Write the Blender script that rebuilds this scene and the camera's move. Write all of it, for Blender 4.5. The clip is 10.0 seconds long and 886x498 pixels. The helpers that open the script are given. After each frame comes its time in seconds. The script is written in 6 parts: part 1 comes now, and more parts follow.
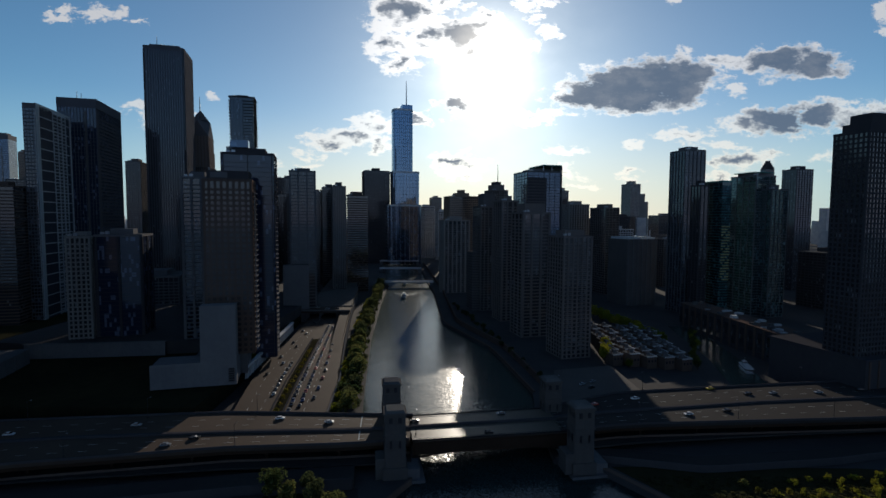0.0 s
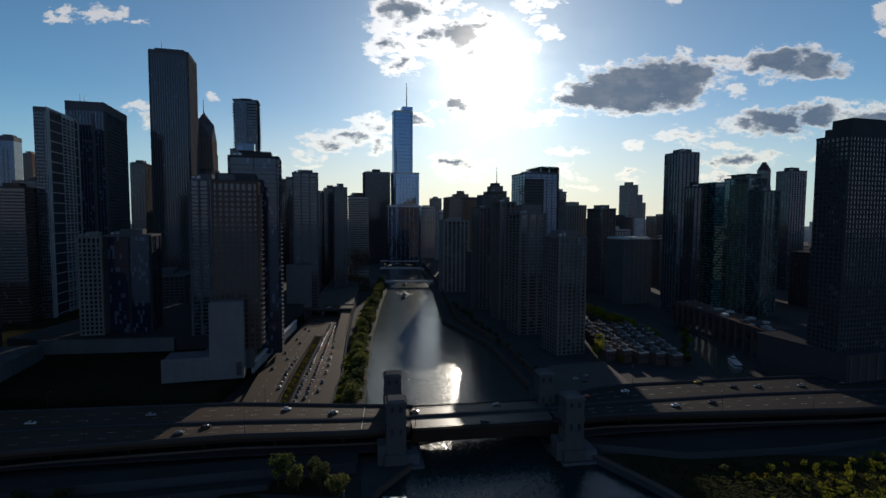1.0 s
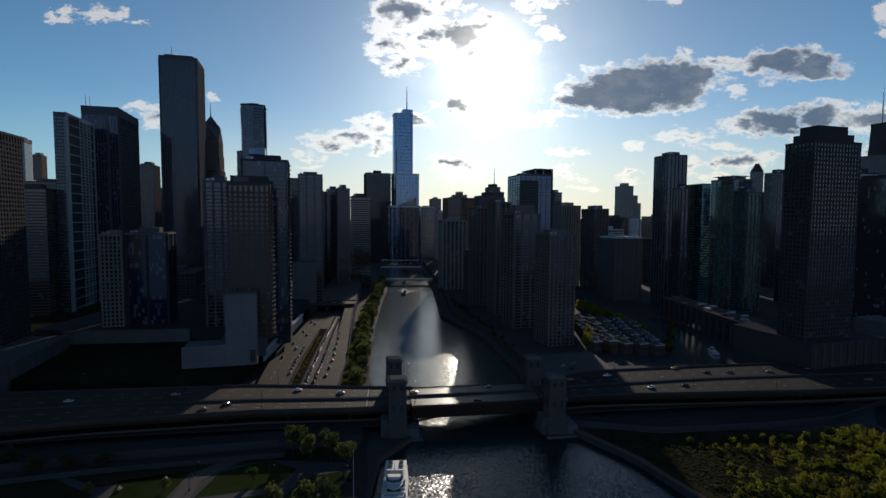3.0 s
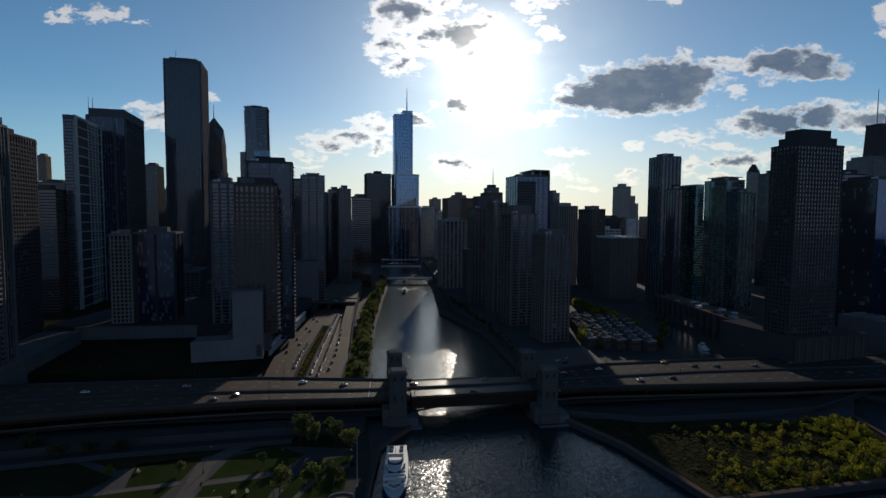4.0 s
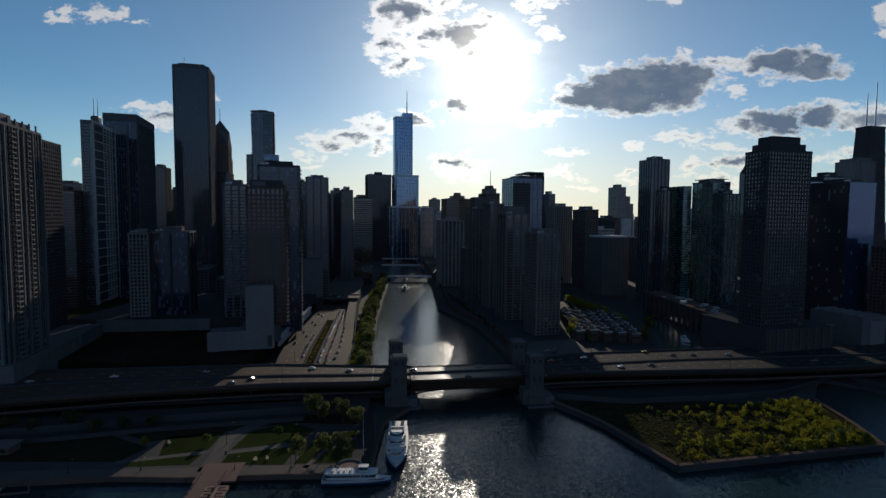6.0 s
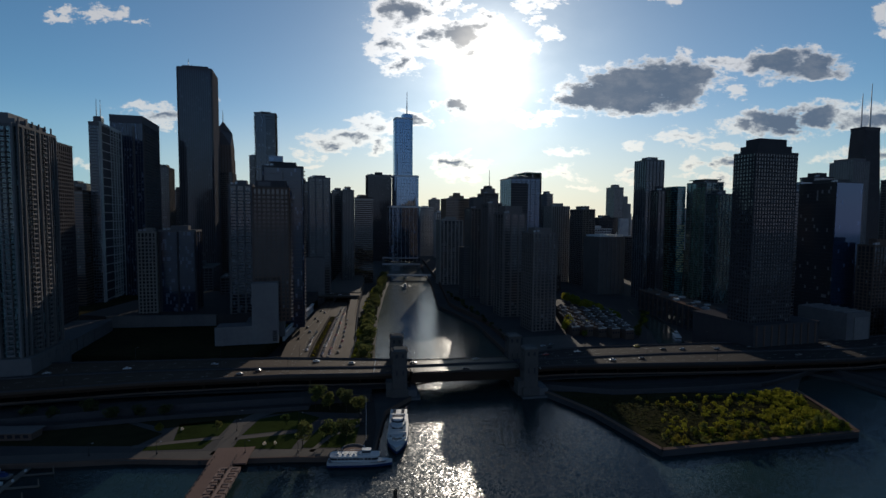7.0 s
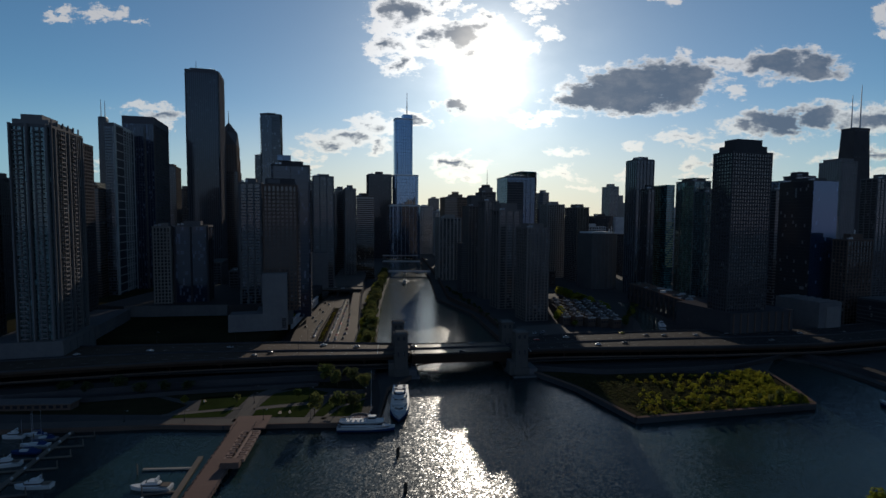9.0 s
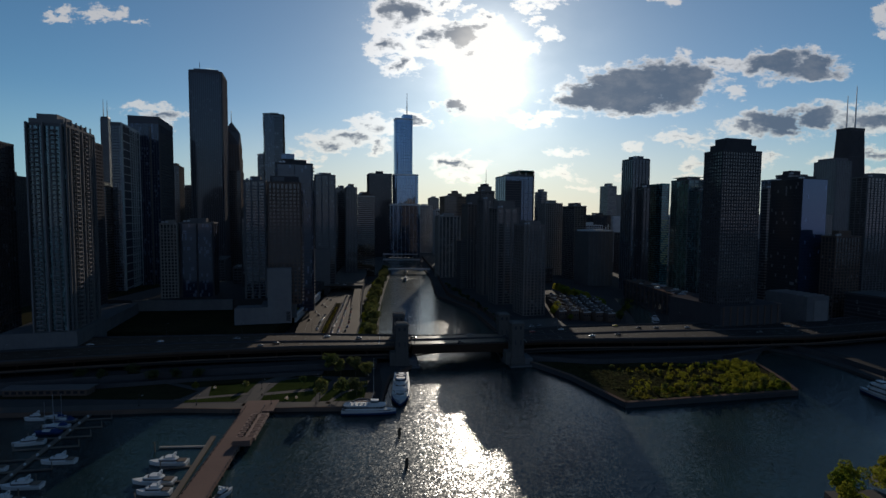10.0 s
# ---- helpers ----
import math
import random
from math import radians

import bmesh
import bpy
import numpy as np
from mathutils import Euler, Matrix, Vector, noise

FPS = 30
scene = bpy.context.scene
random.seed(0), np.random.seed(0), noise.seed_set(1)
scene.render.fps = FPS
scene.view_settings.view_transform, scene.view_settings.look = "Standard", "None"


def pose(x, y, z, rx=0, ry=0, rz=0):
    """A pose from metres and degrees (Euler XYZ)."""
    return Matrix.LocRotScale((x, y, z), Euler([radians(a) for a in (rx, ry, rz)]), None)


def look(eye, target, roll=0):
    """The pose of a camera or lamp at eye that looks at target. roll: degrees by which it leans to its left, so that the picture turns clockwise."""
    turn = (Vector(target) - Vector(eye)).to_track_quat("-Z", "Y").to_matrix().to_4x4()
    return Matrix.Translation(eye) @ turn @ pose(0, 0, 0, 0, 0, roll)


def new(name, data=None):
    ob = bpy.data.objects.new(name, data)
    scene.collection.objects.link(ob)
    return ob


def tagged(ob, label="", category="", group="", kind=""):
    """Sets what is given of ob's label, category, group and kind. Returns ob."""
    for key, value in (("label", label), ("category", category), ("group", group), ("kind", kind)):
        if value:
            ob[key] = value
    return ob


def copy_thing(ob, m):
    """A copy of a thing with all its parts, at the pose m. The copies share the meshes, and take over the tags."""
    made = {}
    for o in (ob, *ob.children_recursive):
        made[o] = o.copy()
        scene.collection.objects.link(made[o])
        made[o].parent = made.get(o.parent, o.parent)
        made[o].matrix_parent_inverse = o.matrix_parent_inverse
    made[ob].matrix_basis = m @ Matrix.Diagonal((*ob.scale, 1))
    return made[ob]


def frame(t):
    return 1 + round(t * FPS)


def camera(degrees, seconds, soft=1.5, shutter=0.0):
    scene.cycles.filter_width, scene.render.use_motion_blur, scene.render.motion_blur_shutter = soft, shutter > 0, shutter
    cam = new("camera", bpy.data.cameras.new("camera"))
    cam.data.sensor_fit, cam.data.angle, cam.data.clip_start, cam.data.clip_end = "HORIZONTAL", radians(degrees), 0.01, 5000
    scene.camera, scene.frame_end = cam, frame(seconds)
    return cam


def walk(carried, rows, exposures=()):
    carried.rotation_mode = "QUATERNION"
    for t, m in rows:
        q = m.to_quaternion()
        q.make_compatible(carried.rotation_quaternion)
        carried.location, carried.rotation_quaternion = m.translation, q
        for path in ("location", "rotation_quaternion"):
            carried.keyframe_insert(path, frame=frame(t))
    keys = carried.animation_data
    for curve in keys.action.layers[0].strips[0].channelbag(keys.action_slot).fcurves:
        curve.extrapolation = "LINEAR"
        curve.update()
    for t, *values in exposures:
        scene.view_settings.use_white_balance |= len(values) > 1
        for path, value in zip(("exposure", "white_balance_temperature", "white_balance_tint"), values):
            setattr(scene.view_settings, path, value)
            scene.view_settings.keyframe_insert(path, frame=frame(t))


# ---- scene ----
cam = camera(83.5, 10.0)
PATH = [
    (0, (-4.201, 136.988, 112.768), (-4.759, 236.780, 106.351), 0.27),
    (0.5, (-3.772, 130.590, 112.971), (-4.342, 230.386, 106.617), 0.28),
    (1, (-3.321, 124.113, 112.868), (-3.901, 223.912, 106.564), 0.28),
    (1.5, (-2.851, 117.562, 112.618), (-3.440, 217.364, 106.354), 0.29),
    (2, (-2.368, 110.944, 112.337), (-2.963, 210.748, 106.103), 0.30),
    (2.5, (-1.873, 104.265, 112.102), (-2.473, 204.070, 105.889), 0.31),
    (4, (-0.360, 83.922, 111.947), (-0.962, 183.729, 105.757), 0.33),
    (4.5, (0.142, 77.060, 112.045), (-0.456, 176.867, 105.853), 0.34),
    (5, (0.636, 70.167, 112.157), (0.043, 169.974, 105.960), 0.35),
    (5.5, (1.120, 63.250, 112.227), (0.534, 163.056, 106.024), 0.35),
    (7, (2.469, 42.414, 111.629), (1.917, 142.219, 105.409), 0.38),
    (7.5, (2.872, 35.461, 110.997), (2.335, 135.266, 104.775), 0.38),
    (8, (3.247, 28.514, 110.098), (2.727, 128.319, 103.879), 0.39),
    (8.5, (3.588, 21.579, 108.931), (3.087, 121.385, 102.720), 0.40),
    (9, (3.894, 14.663, 107.521), (3.413, 114.470, 101.325), 0.41),
    (9.5, (4.159, 7.772, 105.925), (3.702, 107.580, 99.751), 0.42),
    (10, (4.381, 0.911, 104.235), (3.948, 100.721, 98.093), 0.42),
]
walk(cam, [(t, look(eye, target, roll)) for t, eye, target, roll in PATH],
     exposures=[(0, 0.10), (2.5, 0.10), (5, 0.06), (7.5, 0.0), (10, -0.10)])

# ---- world, sun, exposure ----
SUN_AZ, SUN_EL = 4.4, 16.6          # degrees right of the y axis, above the horizon
GRID = 15.7                         # turn of the street grid


class Nodes:
    """Short forms for building node trees."""

    def __init__(self, tree):
        self.tree = tree
        tree.nodes.clear()

    def put(self, kind, inputs=()):
        n = self.tree.nodes.new(kind)
        if kind == "ShaderNodeTexWhiteNoise":
            n.noise_dimensions = "3D"
        return self.feed(n, inputs)

    def feed(self, n, inputs):
        for k, v in dict(inputs).items():
            if isinstance(v, bpy.types.NodeSocket):
                self.tree.links.new(v, n.inputs[k])
            else:
                n.inputs[k].default_value = v
        return n

    def math(self, op, a, b=0.0, c=0.0, clamp=False):
        n = self.put("ShaderNodeMath", {0: a, 1: b, 2: c})
        n.operation, n.use_clamp = op, clamp
        return n.outputs[0]

    def vec(self, op, a, b=(0, 0, 0), out=0):
        n = self.tree.nodes.new("ShaderNodeVectorMath")
        n.operation = op
        return self.feed(n, {0: a, 1: b}).outputs[out]

    def mix(self, f, a, b):
        n = self.tree.nodes.new("ShaderNodeMix")
        n.data_type = "RGBA"
        self.feed(n, {0: f})
        for k, v in ((6, a), (7, b)):
            if isinstance(v, bpy.types.NodeSocket):
                self.tree.links.new(v, n.inputs[k])
            else:
                n.inputs[k].default_value = v if len(v) == 4 else (*v, 1)
        return n.outputs[2]

    def step(self, x, lo, hi):
        n = self.put("ShaderNodeMapRange", {0: x, 1: lo, 2: hi, 3: 0.0, 4: 1.0})
        n.interpolation_type = "SMOOTHSTEP"
        return n.outputs[0]

    def noise(self, vector, scale, detail=4.0, rough=0.55):
        return self.put("ShaderNodeTexNoise", {"Vector": vector, "Scale": scale, "Detail": detail, "Roughness": rough}).outputs[0]


# clouds: across, up (tangents of the view direction), half width, half height, thickness
CLOUDS_NEAR_SUN = [
    (-0.085, 0.400, 0.085, 0.050, 0.30), (-0.110, 0.345, 0.055, 0.034, 0.35), (-0.100, 0.300, 0.038, 0.022, 0.60), (-0.030, 0.360, 0.070, 0.050, 0.10),
    (0.025, 0.360, 0.060, 0.034, 1.15), (-0.045, 0.404, 0.040, 0.020, 0.75), (0.065, 0.398, 0.030, 0.016, 0.75), (0.000, 0.425, 0.050, 0.024, 0.30),
    (0.060, 0.325, 0.055, 0.034, 0.20), (0.140, 0.330, 0.050, 0.022, 0.15), (0.018, 0.222, 0.048, 0.020, 1.30), (-0.060, 0.196, 0.050, 0.015, 0.75),
    (0.175, 0.204, 0.085, 0.013, 0.20), (0.120, 0.238, 0.030, 0.014, 0.15), (0.024, 0.110, 0.058, 0.018, 0.85), (0.020, 0.085, 0.040, 0.009, 0.60),
    (-0.150, 0.180, 0.050, 0.020, 0.45), (-0.190, 0.158, 0.055, 0.020, 0.55), (-0.235, 0.140, 0.055, 0.018, 0.60), (-0.280, 0.122, 0.040, 0.010, 0.40), (-0.140, 0.146, 0.030, 0.012, 0.70),
    (-0.285, 0.100, 0.040, 0.007, 0.30), (0.190, 0.440, 0.060, 0.022, 0.20), (0.155, 0.415, 0.022, 0.014, 0.15), (0.175, 0.390, 0.020, 0.012, 0.15), (0.195, 0.360, 0.024, 0.012, 0.20),
    (0.250, 0.132, 0.040, 0.013, 0.35), (0.238, 0.090, 0.050, 0.014, 0.55), (0.270, 0.062, 0.034, 0.006, 0.40)]
CLOUDS_ASIDE = [
    (0.268, 0.238, 0.075, 0.026, 1.10), (0.330, 0.252, 0.110, 0.042, 1.30), (0.410, 0.266, 0.115, 0.050, 1.30), (0.475, 0.284, 0.085, 0.038, 1.05), (0.545, 0.308, 0.065, 0.020, 0.45), (0.370, 0.230, 0.130, 0.024, 1.00),
    (0.645, 0.306, 0.085, 0.032, 1.10), (0.720, 0.304, 0.085, 0.027, 1.10), (0.605, 0.296, 0.055, 0.022, 0.80), (0.565, 0.256, 0.024, 0.010, 0.20),
    (0.600, 0.184, 0.070, 0.020, 0.75), (0.665, 0.194, 0.090, 0.032, 1.20), (0.735, 0.202, 0.080, 0.026, 1.05), (0.850, 0.206, 0.100, 0.030, 0.80), (0.460, 0.170, 0.066, 0.011, 0.45), (0.368, 0.150, 0.028, 0.012, 0.30),
    (0.535, 0.144, 0.050, 0.010, 0.45), (0.575, 0.117, 0.075, 0.019, 0.90), (0.520, 0.110, 0.045, 0.014, 0.80), (0.640, 0.128, 0.050, 0.012, 0.70), (0.850, 0.130, 0.110, 0.016, 0.90), (0.545, 0.082, 0.070, 0.009, 0.75)]
CLOUDS_LOW = [
    (-0.760, 0.392, 0.036, 0.007, 0.25), (-0.705, 0.386, 0.034, 0.010, 0.30), (-0.665, 0.400, 0.040, 0.014, 0.30), (-0.600, 0.378, 0.024, 0.005, 0.20),
    (0.870, 0.405, 0.050, 0.030, 0.40), (0.420, 0.440, 0.036, 0.020, 0.35), (-0.600, 0.212, 0.060, 0.011, 0.30), (-0.565, 0.196, 0.055, 0.014, 0.95), (-0.560, 0.182, 0.045, 0.008, 0.30), (-0.462, 0.240, 0.016, 0.008, 0.20), (-0.690, 0.100, 0.060, 0.010, 0.30),
    (0.870, 0.098, 0.100, 0.010, 0.50), (0.366, 0.088, 0.024, 0.008, 0.60), (0.380, 0.070, 0.030, 0.006, 0.40)]


def build_world():
    world = bpy.data.worlds.new("sky")
    scene.world = world
    world.use_nodes = True
    n = Nodes(world.node_tree)
    way = n.put("ShaderNodeTexCoord").outputs["Generated"]
    node = n.put("ShaderNodeTexSky")
    node.sky_type, node.sun_disc = "NISHITA", False
    node.sun_elevation, node.sun_rotation = radians(SUN_EL), radians(SUN_AZ)
    node.altitude, node.air_density, node.dust_density, node.ozone_density = 200.0, 0.85, 0.3, 2.0
    sky = node.outputs[0]
    base = n.mix(1.0, sky, (0.0580, 0.0705, 0.0770))
    base.node.blend_type = "MULTIPLY"
    xyz = n.put("ShaderNodeSeparateXYZ", {0: way}).outputs
    depth = n.math("MAXIMUM", xyz[1], 0.05)
    u, v = n.math("DIVIDE", xyz[0], depth), n.math("DIVIDE", xyz[2], depth)
    uv = n.put("ShaderNodeCombineXYZ", {0: u, 1: v, 2: 0.0}).outputs[0]
    # ragged edges: billows at three scales
    stretched = n.vec("MULTIPLY", uv, (1.0, 1.7, 1.0))
    puff = n.math("SUBTRACT", n.noise(stretched, 24.0, 10.0, 0.69), 0.5)
    swell = n.math("SUBTRACT", n.noise(n.vec("ADD", stretched, (3.7, 1.2, 5.0)), 9.0, 4.0, 0.55), 0.5)
    puff = n.math("MULTIPLY_ADD", swell, 0.55, puff)
    # bend the outlines so that no cloud keeps a plain oval
    bend = n.put("ShaderNodeTexNoise", {"Vector": n.vec("ADD", stretched, (1.3, 7.7, 2.0)), "Scale": 15.0, "Detail": 6.0, "Roughness": 0.62}).outputs["Color"]
    bent = n.vec("ADD", uv, n.vec("MULTIPLY", n.vec("SUBTRACT", bend, (0.5, 0.5, 0.5)), (0.13, 0.075, 0.0)))
    body, dark = None, None
    for cu, cv, a, b, thick in CLOUDS_NEAR_SUN + CLOUDS_ASIDE + CLOUDS_LOW:
        r = n.vec("LENGTH", n.vec("MULTIPLY", n.vec("SUBTRACT", bent, (cu, cv, 0)), (1 / a, 1 / b, 0)), out=1)
        k = min(1.6, max(0.55, math.sqrt(b / 0.024)))
        f = n.math("MULTIPLY_ADD", r, -k, k)
        g = n.math("MULTIPLY_ADD", f, 1.25, (thick - 1.0) * 0.75)
        body = f if body is None else n.math("MAXIMUM", body, f)
        dark = g if dark is None else n.math("MAXIMUM", dark, g)
    ahead = n.step(xyz[1], 0.15, 0.3)
    cover = n.math("MULTIPLY", n.step(n.math("MULTIPLY_ADD", puff, 2.7, body), -0.10, 0.36), ahead)
    core = n.step(n.math("MULTIPLY_ADD", puff, 1.7, dark), 0.24, 0.90)
    # the glare round the sun
    to_sun = Vector((math.sin(radians(SUN_AZ)) * math.cos(radians(SUN_EL)), math.cos(radians(SUN_AZ)) * math.cos(radians(SUN_EL)), math.sin(radians(SUN_EL))))
    near = n.math("MAXIMUM", n.vec("DOT_PRODUCT", way, tuple(to_sun), out=1), 0.0)
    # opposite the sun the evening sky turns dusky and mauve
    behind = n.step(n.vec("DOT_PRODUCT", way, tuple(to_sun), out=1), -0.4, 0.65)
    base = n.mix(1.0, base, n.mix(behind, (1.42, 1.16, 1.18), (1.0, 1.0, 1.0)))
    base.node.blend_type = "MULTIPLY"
    # clean lake air: pale blue towards the sun's horizon, dusky blue over the lake
    front = n.step(n.vec("DOT_PRODUCT", way, tuple(to_sun), out=1), -0.3, 0.5)
    under = n.step(n.vec("DOT_PRODUCT", way, tuple(to_sun), out=1), 0.6, 0.985)
    low = n.math("SUBTRACT", 1.0, n.step(xyz[2], -0.02, 0.22))
    rim = n.mix(under, n.mix(front, (0.29, 0.265, 0.40), (0.27, 0.415, 0.53)), (0.69, 0.66, 0.595))
    base = n.mix(n.math("MULTIPLY", low, 0.85), base, rim)
    # the blue deepens aside from the sun
    aside = n.step(n.vec("DOT_PRODUCT", way, tuple(to_sun), out=1), 0.72, 0.97)
    base = n.mix(1.0, base, n.mix(aside, (0.85, 1.015, 1.03), (1.03, 1.02, 1.0)))
    base.node.blend_type = "MULTIPLY"
    glare = n.math("MULTIPLY_ADD", n.math("POWER", near, 480.0), 1.3, n.math("MULTIPLY", n.math("POWER", near, 70.0), 0.26))
    glare = n.math("MULTIPLY", glare, n.math("MULTIPLY_ADD", swell, 1.6, 1.0))
    glow = n.mix(1.0, base, n.mix(glare, (0, 0, 0), (1.0, 0.95, 0.85)))
    glow.node.blend_type = "ADD"
    half = n.mix(0.45, glow, (0.0, 0.0, 0.0))
    lit = n.math("MULTIPLY", n.math("POWER", near, 40.0), 0.9)
    white = n.mix(1.0, half, n.mix(lit, (0.48, 0.42, 0.35), (1.1, 1.05, 0.98)))
    white.node.blend_type = "ADD"
    grey = n.mix(glare, (0.098, 0.138, 0.205), (0.62, 0.61, 0.60))
    grey = n.mix(n.step(n.math("MULTIPLY_ADD", swell, 0.8, puff), -0.10, 0.30), grey, n.mix(0.10, grey, (0.75, 0.72, 0.68)))
    cloud = n.mix(core, white, grey)
    final = n.mix(n.math("MULTIPLY", cover, 0.95), glow, cloud)
    final = n.vec("MINIMUM", final, (1.12, 1.10, 1.06))
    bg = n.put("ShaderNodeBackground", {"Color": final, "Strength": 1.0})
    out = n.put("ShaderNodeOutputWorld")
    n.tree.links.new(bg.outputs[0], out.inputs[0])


build_world()
sun_data = bpy.data.lights.new("sun", "SUN")
sun_data.energy, sun_data.angle, sun_data.color = 3.3, radians(0.53), (1.0, 0.90, 0.76)
sun = new("sun", sun_data)
sun.matrix_world = look((60, 900, 280), (60 - 900 * math.sin(radians(SUN_AZ)), 900 - 900 * math.cos(radians(SUN_AZ)), 280 - 900 * math.tan(radians(SUN_EL))))

# ---- materials ----
MATS = {}


def material(name, colour, rough=0.7, metal=0.0, spread=0.18, grain=0.35, coarse=0.05, bump=0.0, bump_scale=2.0, spec=0.0, streak=0.0):
    """A plain surface with stains at two scales, object-wise variation and fine relief."""
    if name in MATS:
        return MATS[name]
    m = bpy.data.materials.new(name)
    m.use_nodes = True
    n = Nodes(m.node_tree)
    place = n.put("ShaderNodeNewGeometry").outputs["Position"]
    one = n.noise(place, coarse, 5.0, 0.6)
    two = n.noise(place, grain, 4.0, 0.6)
    f = n.math("ADD", n.math("MULTIPLY_ADD", one, 1.4, -0.7), n.math("MULTIPLY_ADD", two, 0.9, -0.45))
    if streak:
        st = n.noise(n.vec("MULTIPLY", place, (1.0, 1.0, 0.06)), 0.6, 3.0)
        f = n.math("ADD", f, n.math("MULTIPLY_ADD", st, streak * 2, -streak))
    own = n.put("ShaderNodeObjectInfo").outputs["Random"]
    f = n.math("ADD", f, n.math("MULTIPLY_ADD", own, 0.3, -0.15))
    k = n.math("MULTIPLY_ADD", f, spread * 2, 1.0)
    tint = n.put("ShaderNodeCombineXYZ", {0: k, 1: k, 2: n.math("MULTIPLY_ADD", f, spread * 1.6, 1.0)}).outputs[0]
    col = n.mix(1.0, (*colour, 1), tint)
    col.node.blend_type = "MULTIPLY"
    b = n.put("ShaderNodeBsdfPrincipled", {"Base Color": col, "Metallic": metal, "Specular IOR Level": spec,
                                           "Roughness": n.math("MULTIPLY_ADD", two, 0.25, rough - 0.12, clamp=True)})
    if bump:
        hgt = n.noise(place, bump_scale, 4.0, 0.6)
        bp = n.put("ShaderNodeBump", {"Height": hgt, "Strength": bump, "Distance": 0.3})
        n.tree.links.new(bp.outputs[0], b.inputs["Normal"])
    out = n.put("ShaderNodeOutputMaterial")
    n.tree.links.new(b.outputs[0], out.inputs[0])
    MATS[name] = m
    return m


def glass(name, colour, mirror=0.35, pane=(1.6, 3.4), tilt=0.008, blind=0.10, tint=(0.40, 0.46, 0.56)):
    """Coated window glass: every pane a little out of line, some with blinds or light rooms behind."""
    if name in MATS:
        return MATS[name]
    m = bpy.data.materials.new(name)
    m.use_nodes = True
    n = Nodes(m.node_tree)
    where = n.put("ShaderNodeTexCoord").outputs["Object"]
    cell = n.vec("FLOOR", n.vec("MULTIPLY", where, (1 / pane[0], 1 / pane[0], 1 / pane[1])))
    rnd = n.put("ShaderNodeTexWhiteNoise", {"Vector": cell}).outputs
    geo = n.put("ShaderNodeNewGeometry").outputs
    off = n.vec("MULTIPLY", n.vec("SUBTRACT", rnd["Color"], (0.5, 0.5, 0.5)), (tilt, tilt, tilt))
    normal = n.vec("NORMALIZE", n.vec("ADD", geo["Normal"], off))
    lit = n.math("GREATER_THAN", rnd["Value"], 1 - blind)
    room = n.mix(lit, (*colour, 1), (min(1, colour[0] * 3 + 0.06), min(1, colour[1] * 3 + 0.06), min(1, colour[2] * 3 + 0.055), 1))
    patch = n.noise(geo["Position"], 0.03, 3.0)
    rough = n.math("MULTIPLY_ADD", patch, 0.10, 0.02)
    inner = n.put("ShaderNodeBsdfPrincipled", {"Base Color": room, "Roughness": rough, "IOR": 1.48, "Normal": normal})
    outer = n.put("ShaderNodeBsdfPrincipled", {"Base Color": (*tint, 1), "Metallic": 1.0, "Roughness": rough, "Normal": normal})
    mix = n.put("ShaderNodeMixShader", {0: mirror, 1: inner.outputs[0], 2: outer.outputs[0]})
    out = n.put("ShaderNodeOutputMaterial")
    n.tree.links.new(mix.outputs[0], out.inputs[0])
    MATS[name] = m
    return m


def water_material():
    m = bpy.data.materials.new("water")
    m.use_nodes = True
    n = Nodes(m.node_tree)
    place = n.put("ShaderNodeNewGeometry").outputs["Position"]
    deep = n.noise(place, 0.012, 3.0)
    col = n.mix(n.step(deep, 0.35, 0.7), (0.005, 0.014, 0.016, 1), (0.008, 0.026, 0.028, 1))
    # silty river inland, clearer harbour outside the bridge
    inland = n.step(n.put("ShaderNodeSeparateXYZ", {0: place}).outputs[1], 300.0, 420.0)
    col = n.mix(inland, col, (0.034, 0.046, 0.038, 1))
    mid = n.noise(n.vec("MULTIPLY", place, (1.0, 0.8, 1.0)), 0.55, 1.0, 0.5)
    calm = n.noise(place, 0.02, 2.0)
    # cat's-paws: patches of finer ripple
    ruffle = n.math("MULTIPLY_ADD", n.step(n.noise(place, 0.3, 3.0, 0.65), 0.38, 0.62), 0.05, 0.205)
    strength = n.math("MULTIPLY", n.math("MULTIPLY_ADD", calm, 0.4, 0.55), n.math("MULTIPLY_ADD", inland, -0.60, 1.0))
    bp = n.put("ShaderNodeBump", {"Height": n.math("MULTIPLY", mid, 0.10), "Strength": strength, "Distance": 1.0})
    # choppy wavelets: small facets, each with a tilt of its own
    tilt = None
    for size, amount in ((2.3, 0.22), (1.0, 0.10)):
        facet = n.put("ShaderNodeTexVoronoi", {"Vector": n.vec("MULTIPLY", place, (1.0, 0.62, 1.0)), "Scale": size}).outputs["Color"]
        one = n.vec("MULTIPLY", n.vec("SUBTRACT", facet, (0.5, 0.5, 0.5)), (amount, amount, 0.0))
        tilt = one if tilt is None else n.vec("ADD", tilt, one)
    tilt = n.vec("MULTIPLY", tilt, n.put("ShaderNodeCombineXYZ", {0: strength, 1: strength, 2: 0.0}).outputs[0])
    normal = n.vec("NORMALIZE", n.vec("ADD", bp.outputs[0], tilt))
    b = n.put("ShaderNodeBsdfPrincipled", {"Base Color": col, "Roughness": n.math("MULTIPLY", ruffle, n.math("MULTIPLY_ADD", inland, -0.30, 1.0)), "IOR": 1.333, "Normal": normal})
    out = n.put("ShaderNodeOutputMaterial")
    n.tree.links.new(b.outputs[0], out.inputs[0])
    return m


